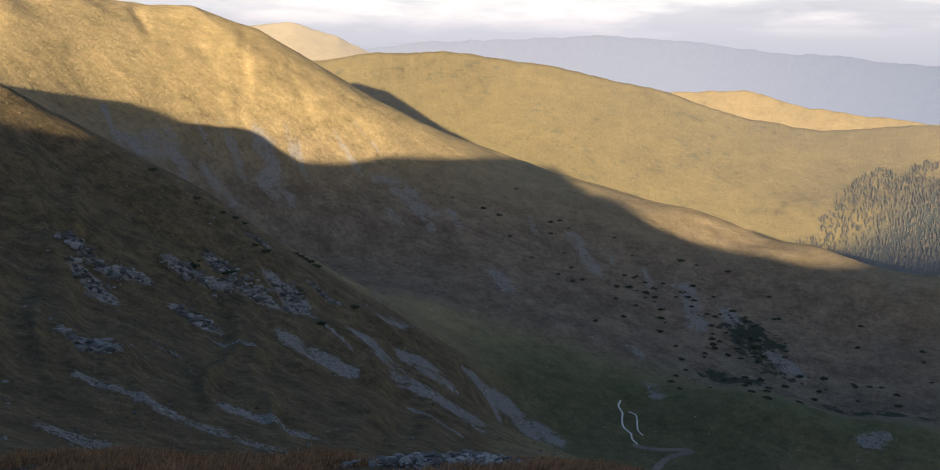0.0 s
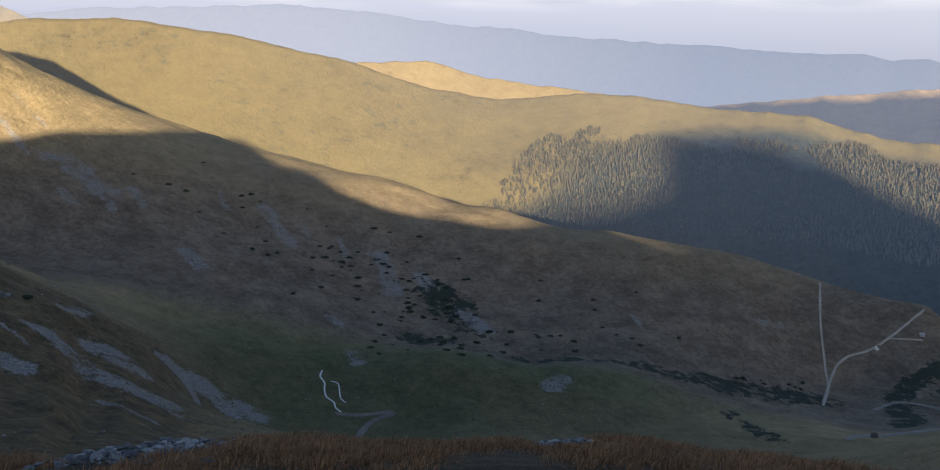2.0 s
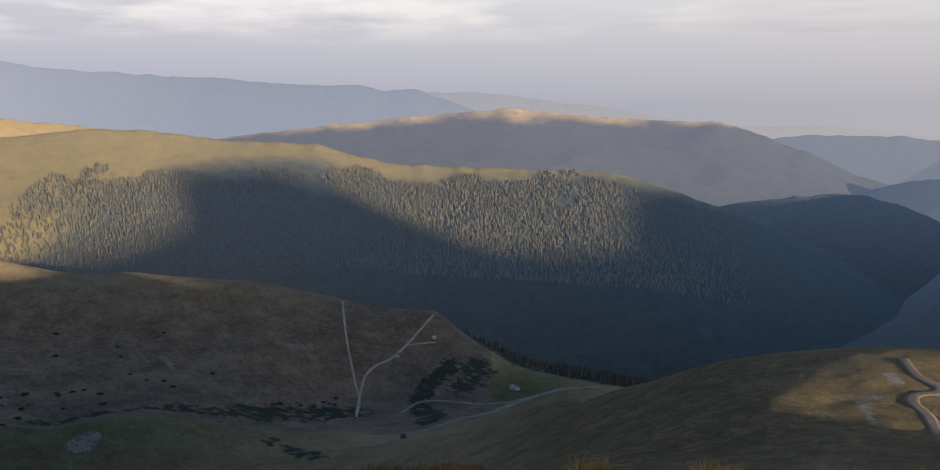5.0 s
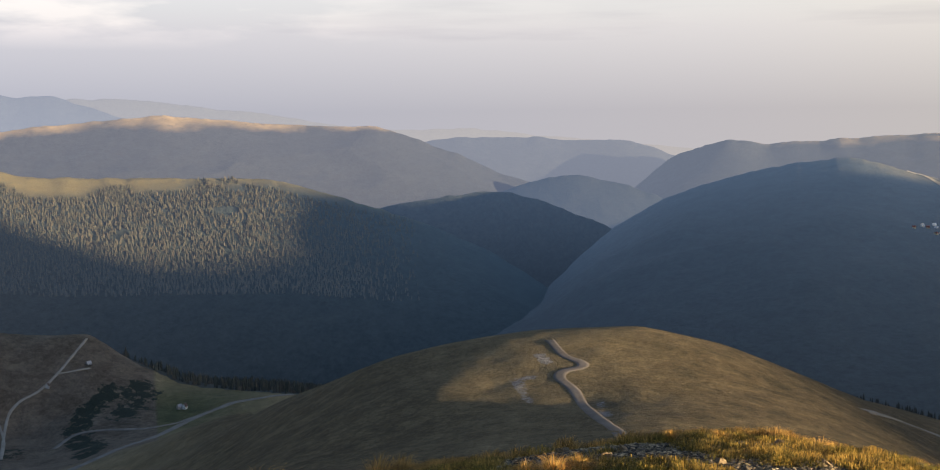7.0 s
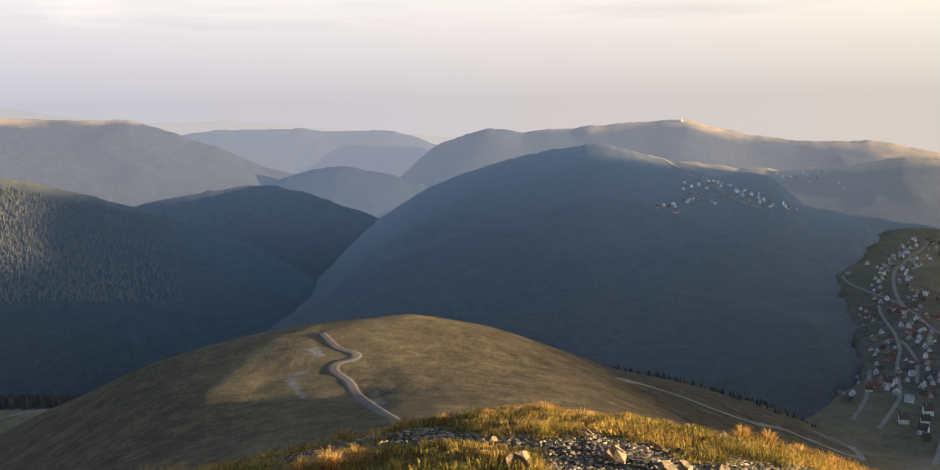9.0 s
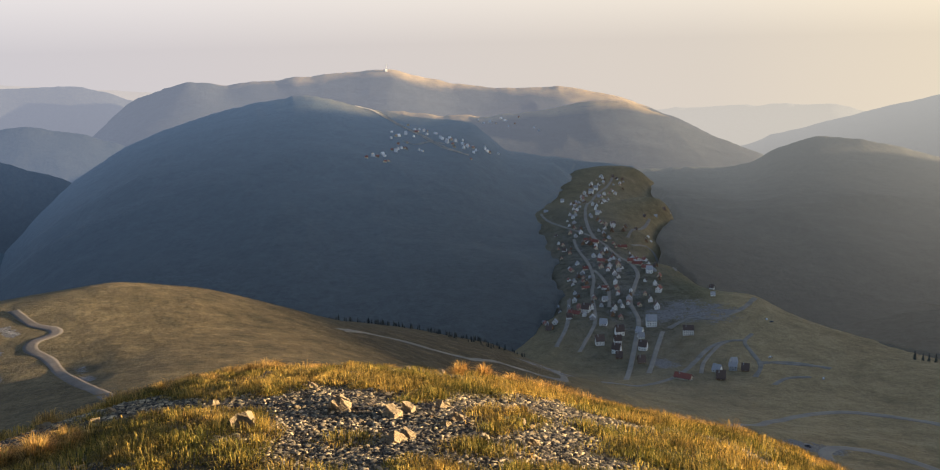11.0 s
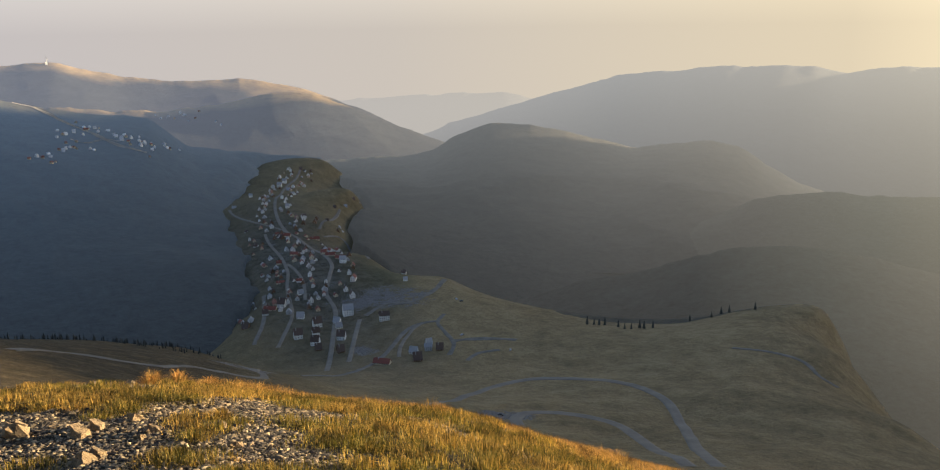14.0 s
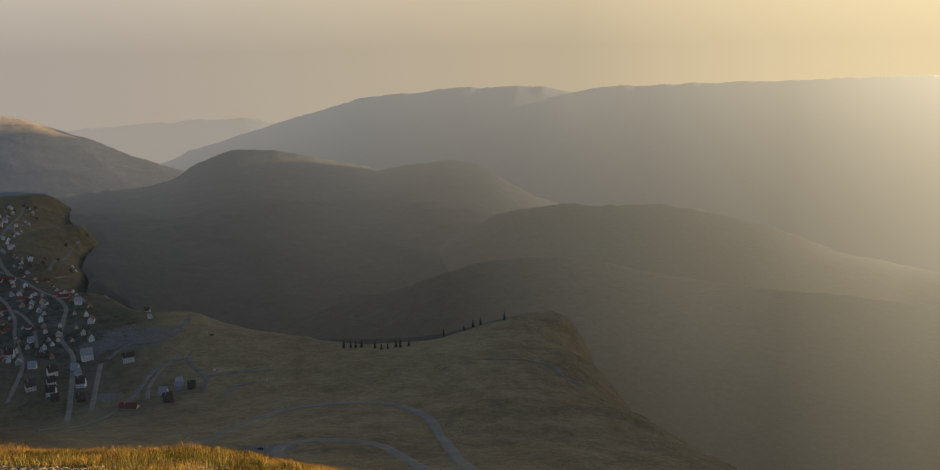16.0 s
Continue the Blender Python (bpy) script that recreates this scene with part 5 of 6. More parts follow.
def house(label, w, d, storeys, wall_mat, roof_mat, pitch=0.55, balcony=False, group="houses of the mountain village", far=False):
    """A gabled house: walls, roof with eaves, chimney, door, windows on the fronts."""
    root = tagged(new("house"), label, "house", group)
    h = 2.8 * storeys
    ridge = d * 0.5 * pitch * 2
    bm = bmesh.new()
    base = -2.5
    vs = [bm.verts.new(p) for p in ((-w / 2, -d / 2, base), (w / 2, -d / 2, base), (w / 2, d / 2, base), (-w / 2, d / 2, base),
                                    (-w / 2, -d / 2, h), (w / 2, -d / 2, h), (w / 2, d / 2, h), (-w / 2, d / 2, h), (-w / 2, 0, h + ridge), (w / 2, 0, h + ridge))]
    for f in ((0, 1, 5, 4), (2, 3, 7, 6), (1, 2, 6, 9, 5), (3, 0, 4, 8, 7), (3, 2, 1, 0), (4, 5, 9, 8), (6, 7, 8, 9)):
        bm.faces.new([vs[i] for i in f])
    part("wall", bm, wall_mat, root)
    bm = bmesh.new()
    o, t = 0.6, 0.22
    for s in (-1, 1):
        e = (d / 2 + o)
        drop = ridge * (e / (d / 2))
        q = [(-w / 2 - o, 0, h + ridge + 0.05), (w / 2 + o, 0, h + ridge + 0.05), (w / 2 + o, s * e, h + ridge - drop + 0.05), (-w / 2 - o, s * e, h + ridge - drop + 0.05)]
        lo, hi = [bm.verts.new(p) for p in q], [bm.verts.new((x, y, z + t)) for x, y, z in q]
        bm.faces.new(lo), bm.faces.new(hi)
        for i in range(4):
            bm.faces.new((lo[i], lo[(i + 1) % 4], hi[(i + 1) % 4], hi[i]))
    bmesh.ops.recalc_face_normals(bm, faces=bm.faces)
    roof = part("roof", bm, roof_mat, root)
    bm = bmesh.new()
    box(bm, w * 0.2, w * 0.2 + 0.7, d * 0.12, d * 0.12 + 0.7, h + ridge * 0.5, h + ridge + 0.9)
    part("chimney", bm, CONCRETE, roof)
    cols = 2 if far else max(2, int(w // 3))
    for fl in range(storeys):
        z = fl * 2.8 + 1.6
        for s, turn in ((-1, 0.0),) if far else ((-1, 0.0), (1, math.pi)):
            for i in range(cols):
                win = window(root)
                win.matrix_local = pose((i + 0.5) / cols * w - w / 2, s * d / 2, z) @ Matrix.Rotation(turn, 4, "Z")
        for s, turn in ((-1, -math.pi / 2),) if far else ((1, math.pi / 2), (-1, -math.pi / 2)):
            for i in range(1 if far else max(1, int(d // 3.5))):
                n_side = 1 if far else max(1, int(d // 3.5))
                win = window(root)
                win.matrix_local = pose(s * w / 2, (i + 0.5) / n_side * d - d / 2, z) @ Matrix.Rotation(turn, 4, "Z")
    bm = bmesh.new()
    box(bm, -0.5, 0.5, -d / 2 - 0.08, -d / 2 + 0.05, 0.0, 2.1)
    part("door", bm, TIMBER, root)
    if balcony:
        bm = bmesh.new()
        box(bm, -w * 0.35, w * 0.35, -d / 2 - 1.3, -d / 2, 2.7, 2.9)
        for k in range(9):
            x = -w * 0.35 + k * w * 0.7 / 8
            box(bm, x - 0.04, x + 0.04, -d / 2 - 1.3, -d / 2 - 1.2, 2.9, 3.8)
        box(bm, -w * 0.35, w * 0.35, -d / 2 - 1.3, -d / 2 - 1.2, 3.8, 3.9)
        part("balcony", bm, TIMBER, root)
    return root


KINDS = {
    "block": [house("large white guesthouse with a brown gabled roof", 15, 12, 3, WHITE, BROWN, 0.45, True), house("tall white house with a grey metal roof", 13, 11, 3, WHITE, SLATE, 0.6)],
    "red": [house("cream house with a red sheet roof", 12, 9, 2, CREAM, RED, 0.6, True), house("white house with a red roof", 14, 9, 2, WHITE, RED, 0.5), house("long low building with a red roof", 20, 9, 1, CREAM, RED, 0.5)],
    "small": [house("small white house with a grey roof", 9, 8, 1, WHITE, SLATE, 0.7), house("white chalet with a dark brown roof", 10, 8, 2, WHITE, BROWN, 0.8, True), house("brown timber chalet with a dark roof", 9, 8, 1, TIMBER, BROWN, 0.9), house("unfinished grey concrete house", 10, 9, 2, CONCRETE, SLATE, 0.5)],
}
KINDS["far"] = [house("small distant white house with a brown roof", 10, 8, 1, WHITE, BROWN, 0.7, far=True), house("distant cream house with a red roof", 11, 8, 1, CREAM, RED, 0.6, far=True),
                house("distant brown timber chalet with a steep roof", 8, 8, 1, TIMBER, BROWN, 0.9, far=True), house("distant grey house with a metal roof", 10, 9, 1, CONCRETE, SLATE, 0.5, far=True), house("distant two-storey white house", 9, 8, 2, WHITE, SLATE, 0.5, far=True)]
KINDS["village"] = [house("tiny white hamlet house on the wooded hill", 9, 8, 1, HAZED_WHITE, HAZED_SHEET, 0.5, group="houses of the hilltop hamlet", far=True), house("tiny pale hamlet house with a steep roof", 8, 8, 1, HAZED_WHITE, PALE_SHEET, 0.8, group="houses of the hilltop hamlet", far=True), house("tiny cream hamlet house", 8, 7, 1, CREAM, RED, 0.5, group="houses of the hilltop hamlet", far=True)]
used = set()


def stand(kind, x, y, turn, scale=1.0, z=None):
    model = KINDS[kind][random.randrange(len(KINDS[kind]))]
    low = min(float(v) for v in height(np.array([x - 5, x + 5, x, x]), np.array([y, y, y - 5, y + 5])))
    m = Matrix.Translation((x, y, low + 0.6 if z is None else z)) @ Matrix.Rotation(turn, 4, "Z")
    if model.name in used:
        ob = copy_thing(model, m)
    else:
        used.add(model.name)
        ob = model
        ob.matrix_world = m
    ob.scale = (scale, scale, scale)
    return ob


taken = []


def clear(x, y, gap):
    return all((x - a) ** 2 + (y - b) ** 2 > gap * gap for a, b in taken)


for key, kind in (("white_blocks", "block"), ("red_roofs", "red"), ("small", "small")):
    for x, y in HOUSES[key]:
        if clear(x, y, 9):
            taken.append((x, y))
            stand("far" if kind == "small" and x > 1250 else kind, x, y, math.radians(70 + random.uniform(-25, 25)), random.uniform(0.45, 0.7) if math.hypot(x, y) > 1060 else random.uniform(0.6, 0.85))
for x, y in HOUSES["huts"]:
    taken.append((x, y))
    stand("small", x, y, random.uniform(0, 3), 0.5)
# further houses line the village streets
TOWN = ("main_street", "forest_edge_street", "side_street", "wood_lane", "far_lane", "rim_lane", "west_loop")
for name, kind, line in road_lines:
    if name not in TOWN:
        continue
    d = np.gradient(line, axis=0)
    for i in range(4, len(line), 5):
        for s in (-1, 1):
            x, y = line[i] + s * np.array([-d[i, 1], d[i, 0]]) / np.hypot(*d[i]) * random.uniform(8, 30)
            if random.random() < 0.85 and clear(x, y, 8.5) and len(taken) < 262 and x > 960:
                taken.append((x, y))
                stand(random.choice(("small", "far", "red", "far", "far")) if x < 1250 else "far", float(x), float(y), math.atan2(d[i, 1], d[i, 0]) + random.uniform(-0.2, 0.2), random.uniform(0.42, 0.7))
for x, y in HOUSES["village"] * 2 + [(98.4, -4.95), (99.0, -5.3), (99.4, -5.28), (99.8, -5.27), (100.4, -5.4), (101.6, -5.6), (100.5, -4.8)] * 2:
    az, el = x + random.gauss(0, 0.28), y + random.gauss(0, 0.11)
    across = x > 98.3 and y > -5.7
    hit = (pasture_bvh if across else hill_bvh).ray_cast(Vector((0, 0, 0)), bearing(az, el))[0]
    if hit is not None:
        stand("village", hit.x, hit.y, random.uniform(0, 3), random.uniform(0.4, 0.72) * (1.15 if across else 1), hit.z + 0.3)
for row in KINDS.values():
    for model in row:
        if model.name not in used:
            model.matrix_world = Matrix.Translation(spot(1300 + random.uniform(-80, 80), -390, 0.5))

# a cleared track runs down the wooded hill past the hamlet
for name, wide, stops in (("hill_track", 10, [(91.2, -4.05), (92.3, -4.4), (93.7, -5.25), (95.1, -5.95), (96.7, -6.8), (97.9, -7.2)]), ("hamlet_lane", 5, [(93.9, -6.2), (94.6, -6.45), (95.6, -6.3), (96.6, -6.5)])):
    stops = [hill_bvh.ray_cast(Vector((0, 0, 0)), bearing(a, e))[0] for a, e in stops]
    line = smooth_line([(p.x, p.y) for p in stops if p is not None], 12)
    d = np.gradient(line, axis=0)
    side = np.stack([-d[:, 1], d[:, 0]], -1) / np.hypot(d[:, 0], d[:, 1])[:, None]
    rows = []
    for k in (-0.5, -0.2, 0.2, 0.5):
        q = line + side * (k * wide * (1 + 0.5 * value_noise(line[:, 0] / 40, line[:, 1] / 40, 71)))[:, None]
        rows.append(np.array([(x, y, hill_bvh.ray_cast(Vector((x, y, 1500)), Vector((0, 0, -1)))[0].z + 1.5) for x, y in q]))
    me = mesh_from("road_" + name, np.stack(rows, 1).reshape(-1, 3), quads(len(line), 4))
    me.materials.append(ROAD_MATS["bare"])
    tagged(new("road_" + name, me), "bare earth track cut through the wooded hillside", "road", kind="structure")

# ---------- parked cars on the meadow ----------
CAR_PAINTS = [plain("silver_car_paint", (0.5, 0.5, 0.52), 0.3, 0.05, 1.0, 0.5), plain("dark_car_paint", (0.05, 0.05, 0.06), 0.3, 0.1, 1.0, 0.5)]
RUBBER = plain("black_tyre_rubber", (0.02, 0.02, 0.02), 0.8, 0.1, 4.0)


def car(paint_mat, label):
    root = tagged(new("parked_car"), label, "car", "cars parked on the meadow")
    bm = bmesh.new()
    box(bm, -2.1, 2.1, -0.85, 0.85, 0.35, 0.95)
    r = box(bm, -1.3, 1.5, -0.78, 0.78, 0.95, 1.5)
    for v in r["verts"]:
        if v.co.z > 1.2:
            v.co.x *= 0.72
            v.co.y *= 0.88
    bmesh.ops.bevel(bm, geom=bm.edges[:], offset=0.08, segments=1, affect="EDGES")
    body = part("body", bm, paint_mat, root)
    bm = bmesh.new()
    box(bm, -0.95, 1.1, -0.79, 0.79, 1.05, 1.38)
    part("window", bm, PANE, body)
    for x in (-1.3, 1.3):
        for y in (-0.8, 0.8):
            bm = bmesh.new()
            bmesh.ops.create_cone(bm, cap_ends=True, segments=12, radius1=0.34, radius2=0.34, depth=0.22, matrix=pose(x, y, 0.34, 90, 0, 0))
            part("wheel", bm, RUBBER, root)
    return root


for i, (x, y) in enumerate(CARS):
    ob = car(CAR_PAINTS[i % 2], ("silver" if i % 2 == 0 else "dark") + " car parked on the grassy meadow")
    ob.matrix_world = Matrix.Translation(spot(x, y, 0.05)) @ Matrix.Rotation(i * 1.3, 4, "Z")

# ---------- transmitter on the far hill ----------
STEEL = plain("white_painted_steel", (0.42, 0.42, 0.42), 0.5, 0.1, 1.0)
mast = tagged(new("radio_mast"), "white radio mast with station hut on the hilltop", "mast")
bm = bmesh.new()
for z, rr in ((0, 0.8), (9, 0.5), (17, 0.3)):
    bmesh.ops.create_cone(bm, cap_ends=True, segments=8, radius1=rr, radius2=rr * 0.8, depth=9, matrix=Matrix.Translation((0, 0, z + 4.5)))
part("tower", bm, STEEL, mast)
bm = bmesh.new()
box(bm, -9, 8, -4, 4, -6, 3.5)
part("station_hut", bm, WHITE, mast)
bm = bmesh.new()
for z in (12, 18):
    bmesh.ops.create_cone(bm, cap_ends=True, segments=12, radius1=1.8, radius2=1.8, depth=0.5, matrix=pose(1.2, -1.2, z, 90, 0, 30))
part("dish", bm, STEEL, mast)
p = bearing(93.1) * 3880
mast.location = (p.x, p.y, 3880 * math.tan(radians(-2.02)))

# ---------- the summit underfoot: grass and stones ----------
def meadow_material(name, green, straw, translucent, bias=0.0):
    """Grass that turns from green to straw from clump to clump; each blade has its own tone."""
    m, n = material(name)
    geo = n.add("ShaderNodeNewGeometry")
    rnd, pos = geo.outputs["Random Per Island"], geo.outputs["Position"]
    patch = n.math("ADD", n.math("MULTIPLY", n.noise(pos, 1.5, 4, 0.6), 0.8), n.math("ADD", n.math("MULTIPLY", rnd, 0.22), bias - 0.02))
    c = n.mix(n.ramp(patch, [(0.40, (0, 0, 0)), (0.62, (1, 1, 1))]), (*green, 1), (*straw, 1))
    c = n.mix(1.0, c, n.ramp(n.noise(pos, 3.6, 3, 0.6), [(0.36, (0.42, 0.42, 0.42)), (0.56, (1.1, 1.1, 1.1))]), "MULTIPLY")
    c = n.mix(1.0, c, n.ramp(rnd, [(0.0, (0.45, 0.45, 0.45)), (0.7, (1.0, 1.0, 1.0)), (1.0, (1.35, 1.3, 1.2))]), "MULTIPLY")
    b = n.add("ShaderNodeBsdfPrincipled", Base_Color=c, Roughness=0.65)
    b.inputs["Specular IOR Level"].default_value = 0.25
    t = n.add("ShaderNodeBsdfTranslucent", Color=c)
    n.add("ShaderNodeOutputMaterial", Surface=n.add("ShaderNodeMixShader", Fac=translucent, i1=b.outputs[0], i2=t.outputs[0]).outputs[0])
    return m


STRAW = meadow_material("straw_grass_blades", (0.40, 0.235, 0.045), (0.68, 0.40, 0.115), 0.40, 0.08)
TURF = meadow_material("green_turf_blades", (0.185, 0.155, 0.022), (0.56, 0.345, 0.075), 0.36)
RUST = island_material("rusty_grass_blades", [(0.0, (0.11, 0.058, 0.028)), (0.5, (0.25, 0.128, 0.056)), (1.0, (0.42, 0.235, 0.115))], 0.8, 0.25)
PEBBLE = island_material("grey_gravel", [(0.0, (0.034, 0.029, 0.024)), (0.5, (0.125, 0.098, 0.066)), (0.8, (0.26, 0.195, 0.115)), (1.0, (0.50, 0.37, 0.21))], 0.85)


def blades(name, label, px, py, per, length, lean, width, mat, spread):
    """Tussocks of curved, tapering blades: five corners and three faces' worth of width each."""
    n = len(px)
    z = height(px, py)
    k = np.repeat(np.arange(n), per)
    m = len(k)
    a = rng.uniform(0, 2 * np.pi, m)
    off = np.sqrt(rng.random(m)) * spread[k]
    bx, by = px[k] + np.cos(a) * off, py[k] + np.sin(a) * off
    l = length[k] * rng.uniform(0.55, 1.15, m)
    out = rng.uniform(0.15, 1.0, m) * lean
    dirx, diry = np.cos(a + rng.normal(0, 0.5, m)), np.sin(a + rng.normal(0, 0.5, m))
    dirx, diry = dirx - 0.35, diry + 0.15
    wx, wy = -diry * width / 2, dirx * width / 2
    mid = np.column_stack([bx + dirx * l * out * 0.3, by + diry * l * out * 0.3, z[k] + l * 0.6])
    tip = np.column_stack([bx + dirx * l * out, by + diry * l * out, z[k] + l * (1 - 0.45 * out)])
    base = np.column_stack([bx, by, z[k] - 0.02])
    w = np.column_stack([wx, wy, np.zeros(m)])
    v = np.stack([base - w, base + w, mid + w * 0.8, mid - w * 0.8, tip], 1).reshape(-1, 3)
    o = (np.arange(m) * 5)[:, None]
    f = np.concatenate([o + [0, 1, 2], o + [0, 2, 3], o + [3, 2, 4]])
    me = mesh_from(name, v, f, True)
    me.materials.append(mat)
    return tagged(new(name, me), label, "grass", kind="stuff")


def summit_points(count, az0, az1, r0, r1):
    a, r = np.radians(rng.uniform(az0, az1, count)), np.sqrt(rng.uniform(r0 ** 2, r1 ** 2, count))
    return r * np.sin(a), r * np.cos(a), np.degrees(a), r


def stony(x, y, az, r):
    """Where bare gravel breaks through the turf."""
    core = 1.1 * np.clip(0.66 - np.hypot((az - 91) / 26, (r - 6.0) / 2.6), 0, 1) + np.clip(1.0 - np.hypot((az + 1.5) / 5, (r - 12.0) / 2.6), 0, 1)
    return core + value_noise(x / 0.9, y / 0.9, 31) * 1.5 + value_noise(x / 0.35, y / 0.35, 32) * 1.1


def tussocks(name, label, px, py, radius, tall, per, width, mat):
    """Domed tussocks: blades rise from a low cushion and arch outwards, longest in the middle."""
    k = np.repeat(np.arange(len(px)), per)
    m = len(k)
    a, d = rng.uniform(0, 2 * np.pi, m), np.sqrt(rng.random(m))
    ca, sa = np.cos(a), np.sin(a)
    bx, by = px[k] + ca * d * radius[k], py[k] + sa * d * radius[k]
    z = height(px, py)[k] + tall[k] * 0.42 * (1 - d ** 2)
    l = tall[k] * rng.uniform(0.45, 1.1, m) * (1 - 0.35 * d)
    turn = a + rng.normal(0, 0.7, m)
    out = np.clip(0.25 + 0.75 * d + rng.normal(0, 0.2, m), 0.05, 1.3)
    dx, dy = np.cos(turn) * out + 0.28, np.sin(turn) * out - 0.05
    w = np.column_stack([-np.sin(turn) * width / 2, np.cos(turn) * width / 2, np.zeros(m)])
    base = np.column_stack([bx, by, z - 0.03])
    mid = np.column_stack([bx + dx * l * 0.50, by + dy * l * 0.50, z + l * 0.42])
    tip = np.column_stack([bx + dx * l * 1.25, by + dy * l * 1.25, z + l * (0.66 - 0.46 * out)])
    v = np.stack([base - w, base + w, mid + w * 0.75, mid - w * 0.75, tip], 1).reshape(-1, 3)
    o = (np.arange(m) * 5)[:, None]
    me = mesh_from(name, v, np.concatenate([o + [0, 1, 2], o + [0, 2, 3], o + [3, 2, 4]]), True)
    me.materials.append(mat)
    return tagged(new(name, me), label, "grass", kind="stuff")


x, y, a, r = summit_points(4300, 46, 140, 4.6, 12.5)
bare = stony(x, y, a, r)
lush = value_noise(x / 1.3, y / 1.3, 33) + 0.6 * value_noise(x / 0.5, y / 0.5, 34)
keep = (bare < 0.62) & (lush > -0.36 + 0.42 * (bare > 0.14))
x, y, a, r, lush = x[keep], y[keep], a[keep], r[keep], lush[keep]
edge = r + 1.4 * value_noise(x / 0.7, y / 0.7, 35) > 9.3
tussocks("turf", "cushions of short green and yellow summit turf", x[~edge], y[~edge], rng.uniform(0.09, 0.22, (~edge).sum()), rng.uniform(0.04, 0.085, (~edge).sum()) * (1 + 0.7 * np.clip(lush[~edge], 0, 1)), 165, 0.0042, TURF)
wisp = np.where(value_noise(x[edge] / 0.6, y[edge] / 0.6, 37) > 0.2, 1.4, 1.0)
tussocks("straw_grass", "wispy tussocks of long sunlit straw-coloured grass", x[edge], y[edge], rng.uniform(0.10, 0.20, edge.sum()) / wisp ** 0.4, rng.uniform(0.07, 0.13, edge.sum()) * wisp, 140, 0.0040, STRAW)
TUFTS = [(6.35, 2.1, 0.24), (6.5, 1.95, 0.20), (6.3, 2.3, 0.18), (9.1, 6.75, 0.46), (9.25, 6.55, 0.40), (9.0, 5.0, 0.40), (9.4, 4.95, 0.32), (8.6, 1.7, 0.13), (8.9, 1.3, 0.13), (9.0, -1.1, 0.17), (9.1, -1.35, 0.18), (8.9, -1.6, 0.14)]
tx, ty, th = (np.array(v) for v in zip(*TUFTS))
tussocks("tall_tufts", "tall golden grass tufts standing up from the brow", tx, ty, th * 0.42, th, 420, 0.0046, STRAW)
x, y, a, r = summit_points(9000, 46, 140, 4.4, 12)
keep = stony(x, y, a, r) < 0.20
x, y, r = x[keep], y[keep], r[keep]
blades("short_grass", "short trodden grass between the tussocks", x, y, 16, rng.uniform(0.02, 0.05, len(x)), 1.2, 0.006, TURF, np.full(len(x), 0.13))
x, y, a, r = summit_points(5200, -32, 50, 7, 18)
lump = value_noise(x / 0.9, y / 0.9, 38) + 0.5 * value_noise(x / 0.4, y / 0.4, 39)
keep = (np.hypot((a + 1.5) / 6, (r - 12.2) / 2.6) > 0.9 + 0.5 * lump) & (np.hypot((a - 24) / 2.6, (r - 12.6) / 1.5) > 1) & (lump > -0.16)
x, y, lump = x[keep], y[keep], lump[keep]
tussocks("rusty_grass", "rust-brown tussock grass in shade", x, y, rng.uniform(0.14, 0.30, len(x)), rng.uniform(0.11, 0.20, len(x)) * np.clip(0.75 + 1.6 * lump, 0.35, 1.7), 60, 0.008, RUST)

x, y, a, r = summit_points(170000, 56, 128, 4.4, 10.0)
keep = stony(x, y, a, r) > 0.12
x, y = x[keep], y[keep]
s = 0.008 + 0.032 * rng.random(len(x)) ** 3.5
peb_v, peb_f = rock_shape(8, 1)
scatter("gravel", peb_v[:12] if len(peb_v) == 12 else peb_v, peb_f, np.column_stack([x, y, height(x, y) + s * 0.15]), rng.uniform(0, 6.28, len(x)),
        np.column_stack([s * rng.uniform(1, 1.8, len(x)), s, s * rng.uniform(0.5, 0.9, len(x))]), PEBBLE, "loose grey gravel on the summit", "gravel", 0.25)

STONE = plain("weathered_stone", (0.23, 0.165, 0.095), 0.9, 0.35, 6.0, 0.2, 0.5)


def stone(seed):
    r = random.Random(seed)
    bm = bmesh.new()
    bmesh.ops.create_cube(bm, size=1)
    bmesh.ops.subdivide_edges(bm, edges=bm.edges[:], cuts=1, use_grid_fill=True)
    for v in bm.verts:
        v.co *= r.uniform(0.75, 1.1)
        v.co += Vector((r.uniform(-0.16, 0.16), r.uniform(-0.16, 0.16), r.uniform(-0.12, 0.12)))
    bmesh.ops.bevel(bm, geom=bm.edges[:], offset=0.012, segments=1, affect="EDGES")
    ob = part("stone", bm, STONE)
    return tagged(ob, "angular weathered stone lying on the gravel", "stone", "stones on the summit")


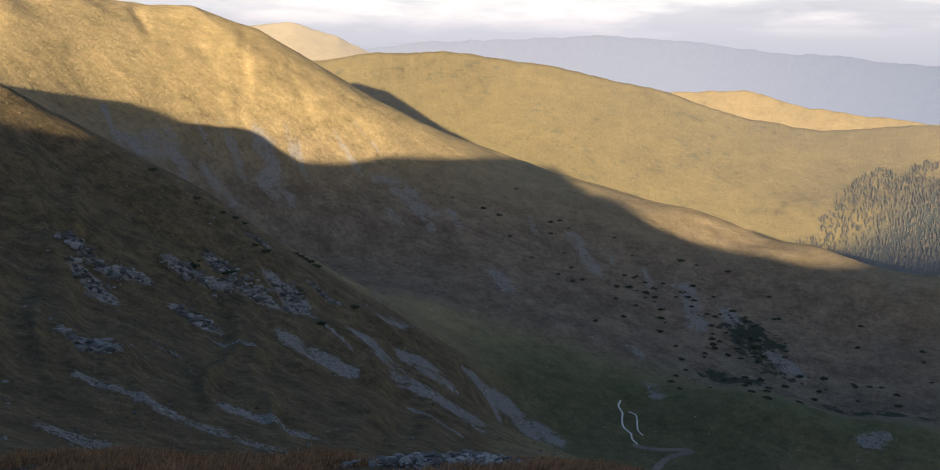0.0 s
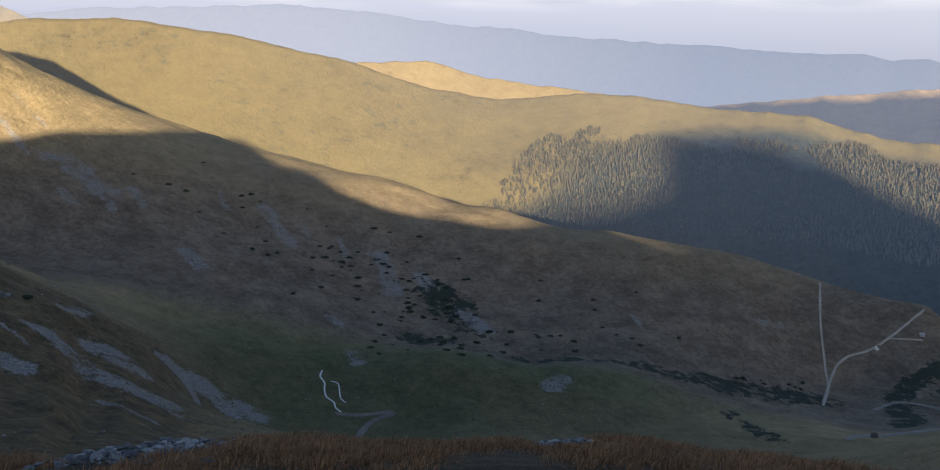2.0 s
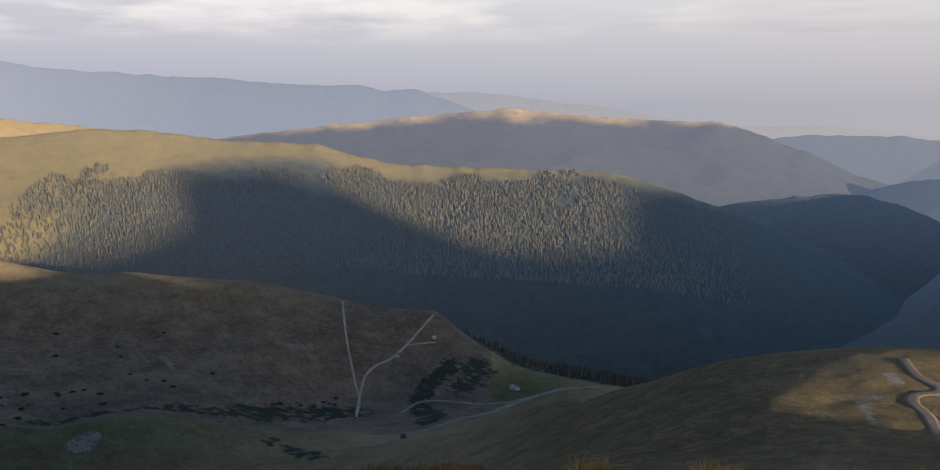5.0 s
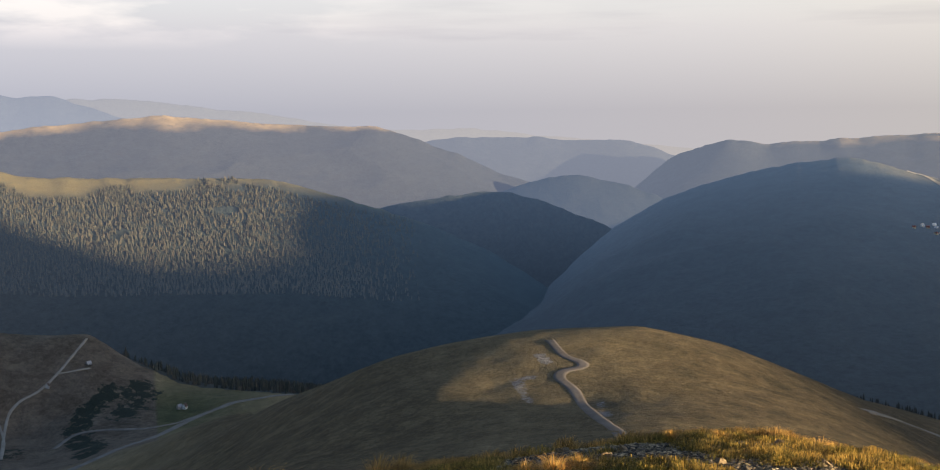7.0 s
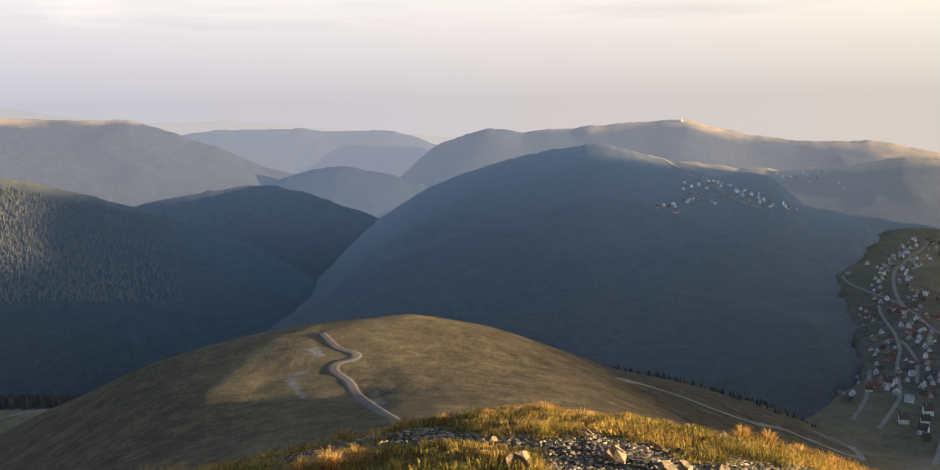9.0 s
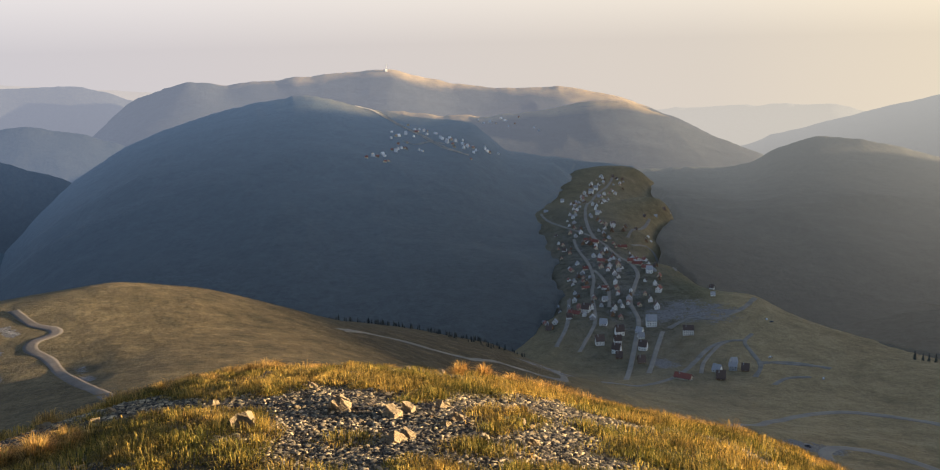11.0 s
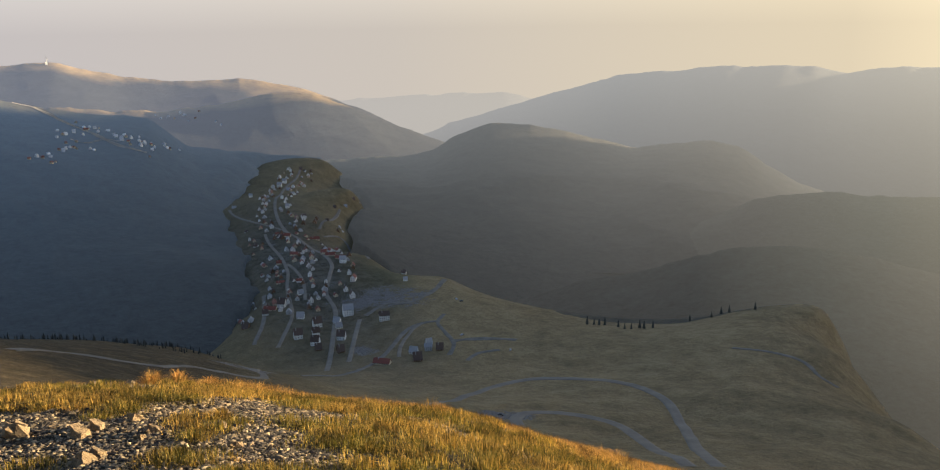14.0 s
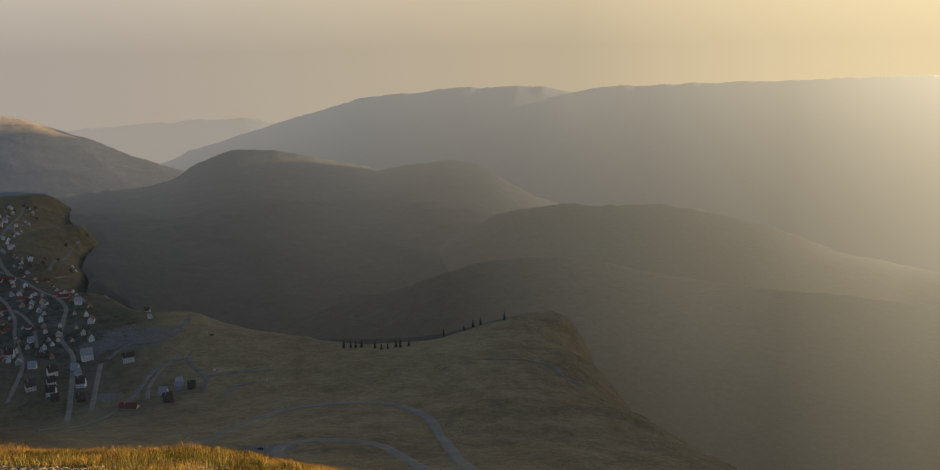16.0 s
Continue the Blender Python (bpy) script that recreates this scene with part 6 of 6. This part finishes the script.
stones = [stone(60 + i) for i in range(6)]
x, y, a, r = summit_points(1200, -8, 128, 5.6, 14)
keep = np.where(stony(x, y, a, r) > 0.3)[0][:220]
for j, i in enumerate(keep):
    s = 0.03 + 0.05 * random.random() ** 3
    m = Matrix.Translation(spot(float(x[i]), float(y[i]), s * 0.18)) @ Euler((random.uniform(-0.4, 0.4), random.uniform(-0.4, 0.4), random.uniform(0, 6.28))).to_matrix().to_4x4()
    ob = stones[j] if j < 6 else copy_thing(stones[j % 6], m)
    if j < 6:
        ob.matrix_world = m
    ob.scale = (s * random.uniform(0.9, 1.6), s, s * random.uniform(0.6, 1.1))
# the largest stones on the gravel: place, size, turn
for i, (px, py, size_, tilt) in enumerate([(6.75, 0.08, 0.165, 0.5), (6.32, 0.72, 0.19, 1.2), (6.55, -0.3, 0.14, 0.1), (6.85, -0.7, 0.10, 0.7), (6.4, -1.22, 0.075, 0.2), (5.85, -0.28, 0.12, 0.9), (5.95, -0.36, 0.10, 0.3), (7.0, 0.05, 0.09, 0.4), (6.7, -0.42, 0.11, 0.2), (7.6, 0.3, 0.09, 0.6), (9.4, -0.62, 0.09, 0.2), (6.35, -0.75, 0.09, 0.5), (7.3, 1.05, 0.08, 0.8)]):
    m = Matrix.Translation(spot(px, py, size_ * 0.22)) @ Euler((tilt * 0.5, -0.45, tilt * 2.2 + 0.4)).to_matrix().to_4x4()
    copy_thing(stones[i % 6], m).scale = (size_ * 0.95, size_ * 0.65, size_ * 0.62)
HEAP = island_material("grey_heap_stone", [(0.0, (0.07, 0.068, 0.066)), (0.6, (0.15, 0.146, 0.14)), (1.0, (0.30, 0.29, 0.275))], 0.9)
count = 900
first = np.arange(count) < 760
az = np.radians(np.where(first, rng.normal(-1.5, 3.0, count), rng.normal(24, 1.3, count)))
r = np.where(first, rng.normal(11.8, 1.2, count), rng.normal(12.9, 0.5, count))
x, y = r * np.sin(az), r * np.cos(az)
s = 0.035 + 0.085 * rng.random(count) ** 2.5
heap_v, heap_f = rock_shape(21, 1)
scatter("stone_heap", heap_v, heap_f, np.column_stack([x, y, height(x, y) + s * rng.uniform(0.1, 0.7, count) + 0.04]), rng.uniform(0, 6.28, count),
        np.column_stack([s * rng.uniform(1.2, 2.0, count), s * 1.1, s * rng.uniform(0.6, 1.0, count)]), HEAP, "heap of grey angular stones among rusty grass", "stones", 0.35)
